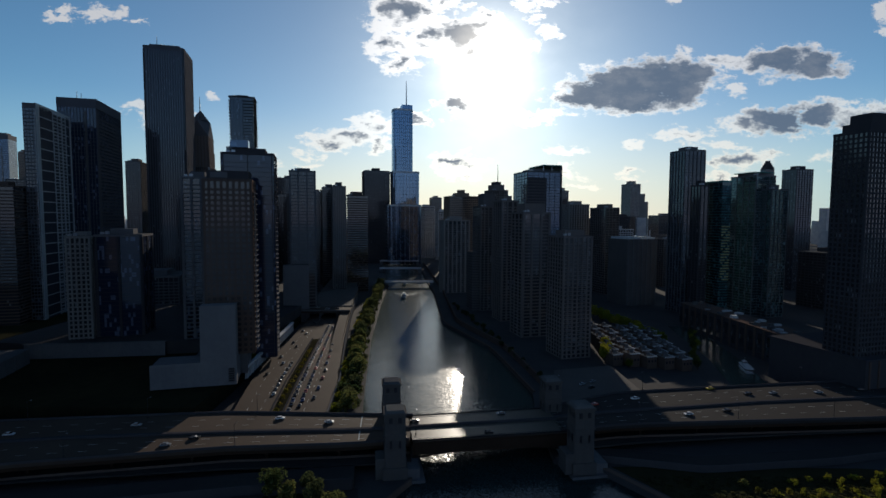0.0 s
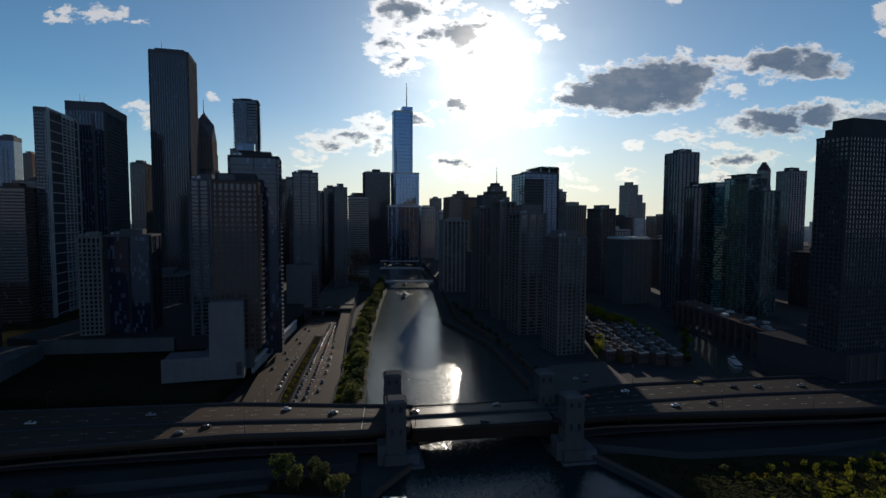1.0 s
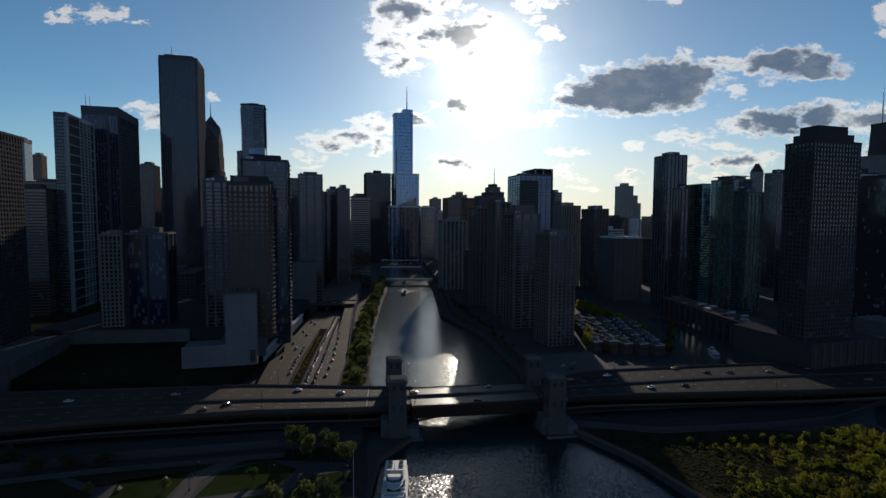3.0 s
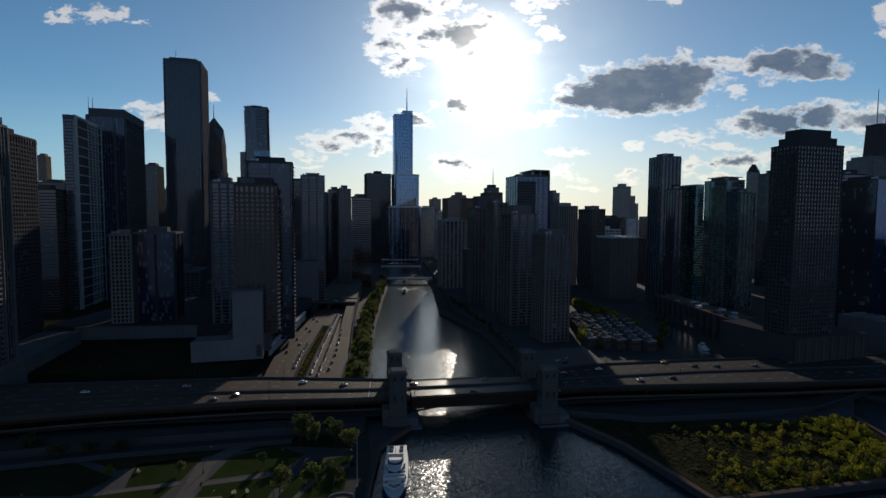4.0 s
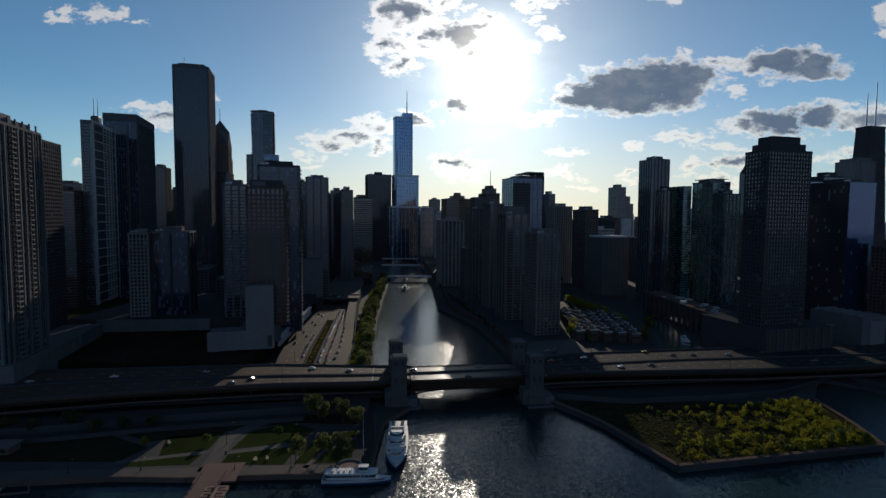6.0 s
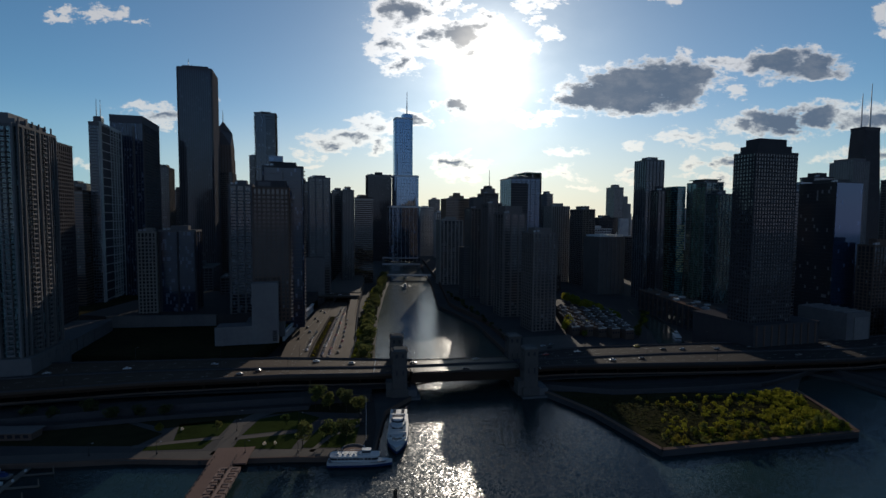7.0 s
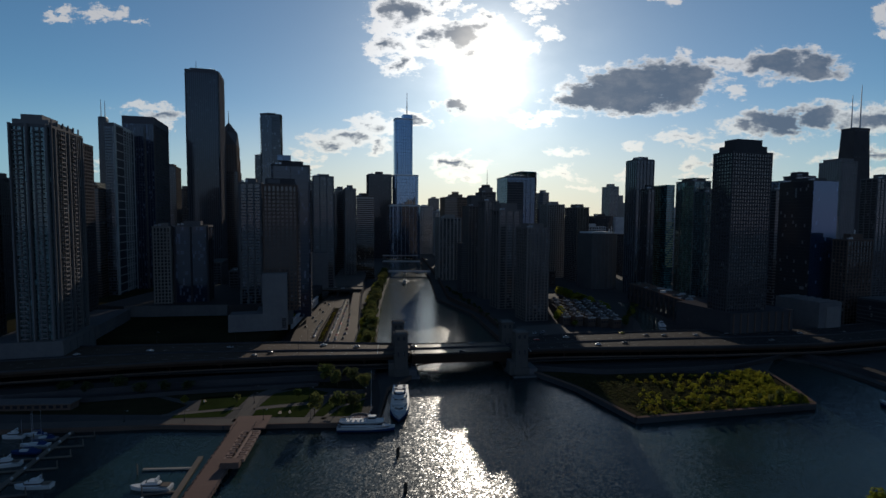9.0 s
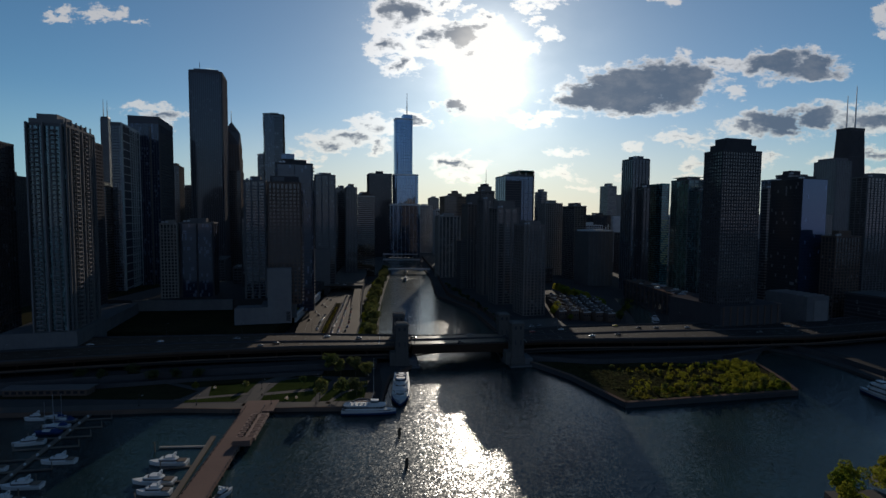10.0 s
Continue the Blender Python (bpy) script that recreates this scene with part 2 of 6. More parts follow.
def leaf_material(name, colour):
    if name in MATS:
        return MATS[name]
    m = bpy.data.materials.new(name)
    m.use_nodes = True
    n = Nodes(m.node_tree)
    geo = n.put("ShaderNodeNewGeometry").outputs
    own = n.put("ShaderNodeObjectInfo").outputs["Random"]
    k = n.math("MULTIPLY_ADD", geo["Random Per Island"], 0.7, n.math("MULTIPLY_ADD", own, 0.6, 0.45))
    col = n.mix(1.0, (*colour, 1), n.put("ShaderNodeCombineXYZ", {0: n.math("MULTIPLY_ADD", own, 0.5, n.math("MULTIPLY", k, 0.8)), 1: k, 2: k}).outputs[0])
    col.node.blend_type = "MULTIPLY"
    d = n.put("ShaderNodeBsdfDiffuse", {"Color": col})
    t = n.put("ShaderNodeBsdfTranslucent", {"Color": col})
    mix = n.put("ShaderNodeMixShader", {0: 0.45, 1: d.outputs[0], 2: t.outputs[0]})
    out = n.put("ShaderNodeOutputMaterial")
    n.tree.links.new(mix.outputs[0], out.inputs[0])
    MATS[name] = m
    return m


WATER = water_material()
ASPHALT = material("asphalt", (0.037, 0.033, 0.031), 0.8, spec=0.02, spread=0.22, grain=0.6, coarse=0.04, bump=0.15)
DECKING = material("deck_concrete", (0.060, 0.043, 0.033), 0.7, spec=0.04, spread=0.20, grain=0.4, coarse=0.03, bump=0.1)
# concrete, limestone and granite set below their real tone to deepen the shaded facades
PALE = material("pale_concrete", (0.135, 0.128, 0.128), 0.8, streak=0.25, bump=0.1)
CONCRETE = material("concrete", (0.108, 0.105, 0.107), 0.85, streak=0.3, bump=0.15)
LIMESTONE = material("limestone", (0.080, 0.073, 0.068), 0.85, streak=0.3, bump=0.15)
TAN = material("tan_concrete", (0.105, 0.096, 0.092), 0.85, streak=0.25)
# lightened stone and brick: distance haze is put into their colour
LIGHTSTONE = material("light_stone", (0.22, 0.20, 0.18), 0.85, streak=0.25)
# palest stone: haze on far blocks, sunlight on low bridges and arcade pilasters
HAZESUN_STONE = material("haze_sun_stone", (0.42, 0.40, 0.39), 0.8, streak=0.2)
LIGHTBRICK = material("light_brick", (0.21, 0.15, 0.11), 0.9, streak=0.2)
TANBRICK = material("tan_brick", (0.14, 0.118, 0.108), 0.9, streak=0.25)
BRICK = material("brick", (0.098, 0.068, 0.055), 0.9, streak=0.2)
WHITE = material("white_paint", (0.44, 0.44, 0.44), 0.5, spread=0.08, spec=0.2)
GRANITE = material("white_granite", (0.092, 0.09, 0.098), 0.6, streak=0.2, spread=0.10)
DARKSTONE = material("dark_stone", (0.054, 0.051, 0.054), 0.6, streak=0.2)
DARKMETAL = material("dark_metal", (0.035, 0.035, 0.04), 0.45, metal=0.6, spec=0.2)
GRATING = material("deck_grating", (0.095, 0.080, 0.062), 0.32, spec=0.05, spread=0.15, grain=1.0)
STEEL = material("steel", (0.30, 0.31, 0.33), 0.4, metal=0.8)
RUST = material("brown_steel", (0.045, 0.028, 0.02), 0.6, metal=0.3)
ROOFING = material("roof_gravel", (0.09, 0.088, 0.085), 0.9, spread=0.3, grain=0.25)
SOIL = material("ground_earth", (0.026, 0.024, 0.013), 0.95, spec=0.0, spread=0.4, grain=0.15, coarse=0.02, bump=0.3)
CITY = material("city_ground", (0.050, 0.046, 0.045), 0.9, spec=0.05, spread=0.35, grain=0.1, coarse=0.012)
GRASS = material("lawn", (0.021, 0.029, 0.009), 0.95, spec=0.0, spread=0.35, grain=0.5, coarse=0.06, bump=0.4)
PAVING = material("paving", (0.075, 0.066, 0.06), 0.85, spec=0.05, spread=0.2, grain=0.8, bump=0.1)
PINKSTONE = material("pink_paving", (0.125, 0.08, 0.066), 0.85, spec=0.05, spread=0.2, grain=0.8, bump=0.1)
PIERSTONE = material("pier_stone", (0.20, 0.135, 0.11), 0.85, spec=0.05, spread=0.2, grain=0.8, bump=0.1)
WOOD = material("weathered_wood", (0.12, 0.10, 0.085), 0.85, spread=0.3, grain=1.0)
BARK = material("bark", (0.06, 0.045, 0.035), 0.95)
PAINT = material("road_paint", (0.40, 0.40, 0.38), 0.7, spread=0.25, grain=1.5)
RUBBER = material("rubber", (0.02, 0.02, 0.02), 0.8)
# yellow paint standing in for sunlit reflections on the teal glass
REFLECTPANEL = material("yellow_reflection_panel", (0.36, 0.33, 0.16), 0.6, spread=0.3, grain=1.0)
TEALROOF = material("teal_metal", (0.06, 0.20, 0.19), 0.5, metal=0.4)
G_DARK = glass("dark_glass", (0.028, 0.027, 0.030), 0.05, blind=0.03)
G_BLUE = glass("blue_glass", (0.014, 0.026, 0.045), 0.13, tint=(0.26, 0.40, 0.64))
G_GREY = glass("grey_glass", (0.03, 0.035, 0.042), 0.09)
G_TEAL = glass("teal_glass", (0.015, 0.036, 0.040), 0.13, tint=(0.25, 0.42, 0.47))
G_BRONZE = glass("bronze_glass", (0.025, 0.018, 0.012), 0.08)
G_SLATE = glass("slate_glass", (0.014, 0.018, 0.028), 0.05)
G_NAVY = glass("navy_glass", (0.016, 0.022, 0.042), 0.02, tint=(0.26, 0.40, 0.64))
G_SILVER = glass("silver_glass", (0.03, 0.05, 0.075), 0.36, tilt=0.004, blind=0.02, tint=(0.34, 0.50, 0.74))
G_PALE = glass("pale_window_glass", (0.026, 0.027, 0.030), 0.07, pane=(2.75, 2.95), tilt=0.012, blind=0.03, tint=(0.66, 0.62, 0.58))
PANEL = material("dark_panel_glass", (0.030, 0.032, 0.042), 0.6, spec=0.05, spread=0.3, grain=0.5)
TRIM = material("pale_frame", (0.36, 0.35, 0.34), 0.7, streak=0.15)
G_MIRROR = glass("mirror_blue_glass", (0.018, 0.030, 0.058), 0.15, tilt=0.003, blind=0.01, tint=(0.22, 0.42, 0.76))
CAR_GLASS = glass("car_glass", (0.01, 0.01, 0.012), 0.04, pane=(5, 5), tilt=0.0, blind=0.0)
PAINTS = [material("car_" + k, c, 0.35, metal=0.2, spread=0.04, spec=0.4) for k, c in (
    ("white", (0.50, 0.50, 0.50)), ("black", (0.02, 0.02, 0.022)), ("silver", (0.26, 0.265, 0.27)), ("red", (0.28, 0.03, 0.025)), ("navy", (0.03, 0.05, 0.12)), ("grey", (0.14, 0.145, 0.15)), ("yellow", (0.55, 0.36, 0.03)))]

# ---- mesh helpers ----
MESHES = {}


def link(name, mesh, mat, parent=None, m=None, label=""):
    if mat is not None and not mesh.materials:
        mesh.materials.append(mat)
    ob = new(name, mesh)
    if parent is not None:
        ob.parent = parent
    if m is not None:
        ob.matrix_basis = m
    return tagged(ob, label=label)


def from_lists(name, verts, faces):
    me = bpy.data.meshes.new(name)
    me.from_pydata(verts, [], faces)
    me.update()
    return me


def box_lists(x0, y0, z0, x1, y1, z1, verts, faces):
    b = len(verts)
    verts += [(x0, y0, z0), (x1, y0, z0), (x1, y1, z0), (x0, y1, z0), (x0, y0, z1), (x1, y0, z1), (x1, y1, z1), (x0, y1, z1)]
    faces += [(b, b + 3, b + 2, b + 1), (b + 4, b + 5, b + 6, b + 7), (b, b + 1, b + 5, b + 4), (b + 1, b + 2, b + 6, b + 5), (b + 2, b + 3, b + 7, b + 6), (b + 3, b, b + 4, b + 7)]


def block_mesh(sx, sy, sz, mat):
    """A box with its origin at the middle of its foot; shared between alike pieces."""
    key = (round(sx, 3), round(sy, 3), round(sz, 3), mat.name)
    if key not in MESHES:
        v, f = [], []
        box_lists(-sx / 2, -sy / 2, 0, sx / 2, sy / 2, sz, v, f)
        MESHES[key] = from_lists("block", v, f)
        MESHES[key].materials.append(mat)
    return MESHES[key]


def block(name, sx, sy, sz, mat, parent, x=0, y=0, z=0, rz=0, label=""):
    return link(name, block_mesh(sx, sy, sz, mat), mat, parent, pose(x, y, z, 0, 0, rz), label)


def outline(w, d, r=0.0, cut=False, n=5):
    """The outline of a w x d plan with rounded or cut corners, anticlockwise."""
    if r <= 0:
        return [(-w / 2, -d / 2), (w / 2, -d / 2), (w / 2, d / 2), (-w / 2, d / 2)]
    pts = []
    for sx, sy, a0 in ((1, -1, -90), (1, 1, 0), (-1, 1, 90), (-1, -1, 180)):
        for i in range(2 if cut else n + 1):
            a = radians(a0 + 90 * i / (1 if cut else n))
            pts.append((sx * (w / 2 - r) + r * math.cos(a), sy * (d / 2 - r) + r * math.sin(a)))
    return pts


def prism_mesh(name, pts, z0, z1, top=1.0):
    n = len(pts)
    v = [(x, y, z0) for x, y in pts] + [(x * top, y * top, z1) for x, y in pts]
    f = [tuple(range(n - 1, -1, -1)), tuple(range(n, 2 * n))] + [(i, (i + 1) % n, n + (i + 1) % n, n + i) for i in range(n)]
    return from_lists(name, v, f)


def prism(name, pts, z0, z1, mat, parent=None, m=None, top=1.0, label=""):
    return link(name, prism_mesh(name, pts, z0, z1, top), mat, parent, m, label)


def empty(name, m, label="", category="", group="", kind=""):
    ob = new(name)
    ob.matrix_basis = m
    return tagged(ob, label, category, group, kind)

# ---- water and land ----
SOUTH_SHORE = [(-18, 340), (-18, 392), (-50, 402), (-60.7, 488), (-72.5, 588), (-87, 765), (-99, 951), (-150, 1300), (-330, 2100), (-420, 4800),
               (-4600, 4800), (-4600, 200), (-700, 235), (-260, 246), (-170, 255), (-140, 259), (-108, 258.5), (-69, 262), (-30, 263), (-31, 318)]
NORTH_SHORE = [(46, 358), (64, 350.5), (86, 319.5), (105, 270.5), (216, 293), (222, 318), (228, 356), (262, 398), (278, 382), (285, 345), (287, 300), (300, 240), (330, 205), (640, 200), (4600, 200),
               (4600, 4800), (-330, 4800), (-250, 2100), (-70, 1300), (-22, 862), (-6.7, 650), (34.6, 551), (52, 450), (46, 400)]


def ring(pts):
    """The points in anticlockwise order."""
    a = sum(p[0] * q[1] - q[0] * p[1] for p, q in zip(pts, pts[1:] + pts[:1]))
    return pts if a > 0 else pts[::-1]


tagged(prism("water", outline(9800, 9800), -6, 0, WATER), "dark teal river and harbour water with small wind ripples", "water", kind="structure")
tagged(prism("ground_south", ring(SOUTH_SHORE), -3, 2.0, CITY), "flat grey city ground south of the river", "ground", kind="structure")
tagged(prism("ground_north", ring(NORTH_SHORE), -3, 2.0, CITY), "flat grey city ground north of the river", "ground", kind="structure")


def sheet(name, pts, z, mat, label, category="ground", thick=0.25):
    return tagged(prism(name, ring(pts), z - thick, z, mat), label, category, kind="structure")


def ribbon(pts, half):
    """Left and right edges of a strip along a line."""
    left, right = [], []
    for i, p in enumerate(pts):
        a, b = Vector(pts[max(0, i - 1)]), Vector(pts[min(len(pts) - 1, i + 1)])
        d = (b - a).normalized()
        k = Vector((-d.y, d.x)) * half
        left.append((p[0] + k.x, p[1] + k.y))
        right.append((p[0] - k.x, p[1] - k.y))
    return left + right[::-1]


def strip(name, pts, half, z0, z1, mat, parent=None, label=""):
    return prism(name, ring(ribbon(pts, half)), z0, z1, mat, parent, None, label=label)


# ---- towers ----
def mast(parent, x, y, z, h, r, mat=None):
    mat = mat or DARKMETAL
    return prism("antenna", outline(2 * r, 2 * r, r), 0, h, mat, parent, pose(x, y, z), top=0.35)


def tower(name, label, cx, cy, w, d, z1, wall, panes, z0=2.0, fh=3.4, band=0.9, proud=0.35, pier=0.0, pier_w=0.8, pier_proud=0.5,
          r=0.0, cut=False, far=False, rot=GRID, roof=(0.5, 0.5, 5.0), parapet=1.6, shift=0.0, wave=0.0, group="", category="skyscraper", top_wall=None):
    """A tower: a glazed core, a spandrel band at every floor, upright piers, a parapet, a roof and a plant room."""
    top = empty(name, pose(cx, cy, z0, 0, 0, rot), label, category, group)
    h = z1 - z0
    prism("glazing", outline(w, d, r, cut), 0, h, panes, top)
    floors = int(h / fh) if band else 0
    ribs_v, ribs_f = [], []
    if band:
        if r:
            pts = outline(w + 2 * proud, d + 2 * proud, r + proud, cut)
            mesh = prism_mesh("floor_band", pts, 0, band)
            mesh.materials.append(wall)
        else:
            mesh = block_mesh(w + 2 * proud, d + 2 * proud, band, wall)
        for i in range(floors):
            z = i * fh
            if far and not r:
                box_lists(-w / 2 - proud, -d / 2 - proud, z, w / 2 + proud, d / 2 + proud, z + band, ribs_v, ribs_f)
                continue
            m = pose(shift * math.sin(i * 0.35), wave * math.sin(i * 0.21 + 1.0) + shift * math.cos(i * 0.23), z)
            link("floor_band", mesh, wall, top, m)
    if pier:
        for axis, length, other in ((0, w, d), (1, d, w)):
            k = max(2, round((length - 2 * r) / pier) + 1)
            for side in (-1, 1):
                for i in range(k):
                    a = -(length - 2 * r) / 2 + (length - 2 * r) * i / (k - 1)
                    a = max(-length / 2 + pier_w / 2 - pier_proud * 0.5, min(length / 2 - pier_w / 2 + pier_proud * 0.5, a))
                    b = side * (other / 2)
                    x, y = (a, b) if axis == 0 else (b, a)
                    sx, sy = (pier_w, 2 * pier_proud) if axis == 0 else (2 * pier_proud, pier_w)
                    if far:
                        box_lists(x - sx / 2, y - sy / 2, 0, x + sx / 2, y + sy / 2, h, ribs_v, ribs_f)
                    else:
                        block("pier", sx, sy, h, wall, top, x, y, 0)
    if ribs_v:
        tagged(link("facade_ribs", from_lists("facade_ribs", ribs_v, ribs_f), wall, top), kind="stuff")
    e = max(proud, pier_proud if pier else 0) + 0.06
    pts = outline(w + 2 * e, d + 2 * e, r + e if r else 0, cut)
    prism("parapet", pts, h, h + parapet, top_wall or wall, top)
    slab = prism("roof", outline(w - 0.8, d - 0.8, max(r - 0.4, 0.0), cut), h + parapet, h + parapet + 0.15, ROOFING, top)
    if roof:
        block("plant_room", w * roof[0], d * roof[1], roof[2], top_wall or wall, slab, 0, 0, h + parapet + 0.15)
        for k in range(2):
            block("air_handler", 2.4, 2.0, 1.6 + 0.5 * k, STEEL, slab, -w * 0.38 + k * 3.4, -d * 0.34, h + parapet + 0.15)
    return top




SKY = "skyline towers"
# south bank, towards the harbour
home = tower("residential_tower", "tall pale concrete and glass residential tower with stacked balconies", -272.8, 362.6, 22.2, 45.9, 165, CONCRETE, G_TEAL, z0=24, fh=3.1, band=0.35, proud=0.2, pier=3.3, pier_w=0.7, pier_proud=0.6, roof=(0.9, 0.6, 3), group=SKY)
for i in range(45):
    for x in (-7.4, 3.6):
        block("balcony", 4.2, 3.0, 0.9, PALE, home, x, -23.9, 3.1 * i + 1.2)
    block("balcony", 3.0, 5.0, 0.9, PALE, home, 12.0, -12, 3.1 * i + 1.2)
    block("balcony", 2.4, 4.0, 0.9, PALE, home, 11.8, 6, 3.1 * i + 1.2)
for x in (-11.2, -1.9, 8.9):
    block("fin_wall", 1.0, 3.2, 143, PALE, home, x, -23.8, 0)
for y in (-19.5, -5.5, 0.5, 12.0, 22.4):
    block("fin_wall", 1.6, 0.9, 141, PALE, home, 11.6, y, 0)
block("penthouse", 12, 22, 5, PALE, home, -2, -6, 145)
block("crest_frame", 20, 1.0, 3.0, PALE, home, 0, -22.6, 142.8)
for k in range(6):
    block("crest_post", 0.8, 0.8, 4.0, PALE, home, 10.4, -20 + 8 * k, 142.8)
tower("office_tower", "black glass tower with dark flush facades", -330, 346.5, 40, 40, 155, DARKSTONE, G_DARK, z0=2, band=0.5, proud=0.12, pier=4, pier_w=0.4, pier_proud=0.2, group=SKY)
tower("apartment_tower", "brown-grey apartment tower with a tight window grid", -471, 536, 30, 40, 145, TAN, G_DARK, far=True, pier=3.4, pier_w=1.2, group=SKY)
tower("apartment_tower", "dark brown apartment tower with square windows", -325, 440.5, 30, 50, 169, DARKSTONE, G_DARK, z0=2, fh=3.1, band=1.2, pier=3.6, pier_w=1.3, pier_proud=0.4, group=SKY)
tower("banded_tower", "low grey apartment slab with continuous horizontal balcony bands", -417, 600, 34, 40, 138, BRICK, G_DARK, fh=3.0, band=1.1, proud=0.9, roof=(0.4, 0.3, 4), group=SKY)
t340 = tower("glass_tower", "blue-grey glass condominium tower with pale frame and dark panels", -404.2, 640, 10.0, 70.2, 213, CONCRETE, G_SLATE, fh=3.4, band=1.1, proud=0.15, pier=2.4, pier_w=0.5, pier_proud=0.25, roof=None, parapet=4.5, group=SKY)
# the long side: tall dark panels between thin pale bands, then stacked balconies in a pale frame
for k in range(21):
    block("dark_panel", 0.7, 24.0, 8.9, PANEL, t340, 5.05, -16.0, 3 + 10.1 * k)
    block("dark_panel", 0.7, 6.5, 8.9, PANEL, t340, 5.05, 27.5, 3 + 10.1 * k)
    block("frame_band", 1.1, 60, 0.9, TRIM, t340, 5.25, 1.0, 2 + 10.1 * k)
for k in range(61):
    for y, l in ((1.2, 7.0), (11.0, 6.0), (19.5, 6.0)):
        block("balcony", 1.8, l, 0.7, TRIM, t340, 5.7, y, 4 + 3.4 * k)
for y in (-30.5, -3.2, 6.6, 15.6, 23.4, 34.4):
    block("frame_pier", 1.2, 1.3, 213, TRIM, t340, 5.3, y, 0)
block("corner_frame", 1.4, 5.4, 213, TRIM, t340, 4.7, -32.6, 0)
block("crest_wall", 0.8, 70, 4.0, TRIM, t340, 5.0, 0, 212)
bc = tower("office_tower", "broad dark glass office tower with fine vertical fins", -421.4, 726, 36.9, 75.7, 231.5, GRANITE, G_NAVY, fh=4.0, band=0.35, proud=0.12, pier=3.2, pier_w=0.5, pier_proud=0.45, roof=None, parapet=10, group=SKY)
for k in range(54):
    block("louvre", 0.6, 66, 1.1, TAN, bc, 18.85, 1, 6 + 4 * k)
block("corner_pier", 1.6, 1.2, 226, TAN, bc, 8.0, -38.0, 0)
for y in (-36.5, -33.5):
    block("corner_pier", 0.8, 1.0, 228, TAN, bc, 18.9, y, 0)
# unseen slab added to close a sun gap over the vacant lot
tower("hotel_tower", "added dark slab hidden behind the wave tower to block sun", -290, 835, 34, 34, 205, DARKSTONE, G_DARK, far=True, band=1.0, group=SKY)
tower("office_tower", "plain dark office slab behind the taller towers", -521.9, 972.2, 21.7, 40, 200, TAN, G_DARK, far=True, pier=4, group=SKY)


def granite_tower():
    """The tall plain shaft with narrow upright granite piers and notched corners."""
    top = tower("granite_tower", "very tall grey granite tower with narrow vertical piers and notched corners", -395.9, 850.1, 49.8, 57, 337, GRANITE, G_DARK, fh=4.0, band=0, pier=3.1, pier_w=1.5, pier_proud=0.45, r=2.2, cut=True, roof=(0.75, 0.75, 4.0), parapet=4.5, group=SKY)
    mast(top, -10, -18, 341, 14, 0.6)
    for k in range(5):
        block("roof_crane", 1.2, 1.2, 3.5, DARKMETAL, top, -4 + 5 * k, -24, 339.7)


granite_tower()


def chevron_tower():
    """Granite tower with setbacks, a steep roof of four lozenges between gables, and a needle spire."""
    top = tower("spired_tower", "dark granite tower with lozenge roof between gables and needle spire", -393, 930, 34, 50, 188, TANBRICK, G_DARK, far=True, pier=3, band=1.2, roof=None, parapet=0.8, group=SKY)
    for w, d, z0, z1 in ((32, 48, 188.5, 214), (30, 46, 214, 236)):
        tier = prism("crown_tier", outline(w, d), z0 - 2, z1 - 2, TANBRICK, top)
        for k in range(7):
            for s in (-1, 1):
                block("pier", 0.9, 0.7, z1 - z0, BRICK, tier, -w / 2 + 2 + (w - 4) * k / 6, s * d / 2, z0 - 2)
                block("pier", 0.7, 0.9, z1 - z0, BRICK, tier, s * w / 2, -d / 2 + 2 + (d - 4) * k / 6, z0 - 2)
    w, d, zc, zg, za = 30, 46, 234, 257.3, 277.5
    v = [(0, 0, za)]
    for x, y in ((1, -1), (1, 0), (1, 1), (0, 1), (-1, 1), (-1, 0), (-1, -1), (0, -1)):
        v.append((x * w / 2, y * d / 2, zc if x and y else zg))
    link("lozenge_roof", from_lists("lozenge_roof", v, [(0, 8, 1, 2), (0, 2, 3, 4), (0, 4, 5, 6), (0, 6, 7, 8), (1, 3, 2), (3, 5, 4), (5, 7, 6), (7, 1, 8), (1, 7, 5, 3)]), GRANITE, top)
    for k in range(9):
        f = 0.12 + 0.095 * k
        z, y = za - (za - zg) * f, d / 2 * f
        me = from_lists("roof_rib", [(w / 2 * f * 0.96, -y * 0.2, z), (w / 2 * f * 0.2, -y * 0.96, z), (w / 2 * f * 0.2, -y * 0.96, z + 1.0), (w / 2 * f * 0.96, -y * 0.2, z + 1.0)], [(0, 1, 2, 3)])
        sol = link("roof_rib", me, PALE, top)
        thick = sol.modifiers.new("thickness", "SOLIDIFY")
        thick.thickness, thick.offset = 0.9, 0.0
    for k in range(1, 8):
        z = zg - 3.2 * k + 6
        f = max(0.1, 1 - (z - zc) / (zg - zc)) if z < zg else 0.1
        block("gable_band", w * f, d + 0.6, 0.5, GRANITE, top, 0, 0, z - 4)
    mast(top, 0, 0, 276, 22, 0.8)


chevron_tower()
tower("apartment_block", "mid-rise white concrete block with a square window grid", -275.6, 506.7, 15.3, 20, 96, LIGHTSTONE, G_DARK, z0=12, fh=3.3, band=1.1, proud=0.4, pier=3.0, pier_w=1.1, pier_proud=0.5, roof=(0.5, 0.4, 3), group=SKY)
tower("glass_block", "mid-rise blue glass block with a pale concrete frame", -253.1, 519.7, 31, 26, 97, DARKSTONE, G_NAVY, z0=12, fh=3.3, band=0.3, proud=0.1, pier=15, pier_w=1.8, pier_proud=0.6, roof=(0.5, 0.4, 4), top_wall=PALE, group=SKY)
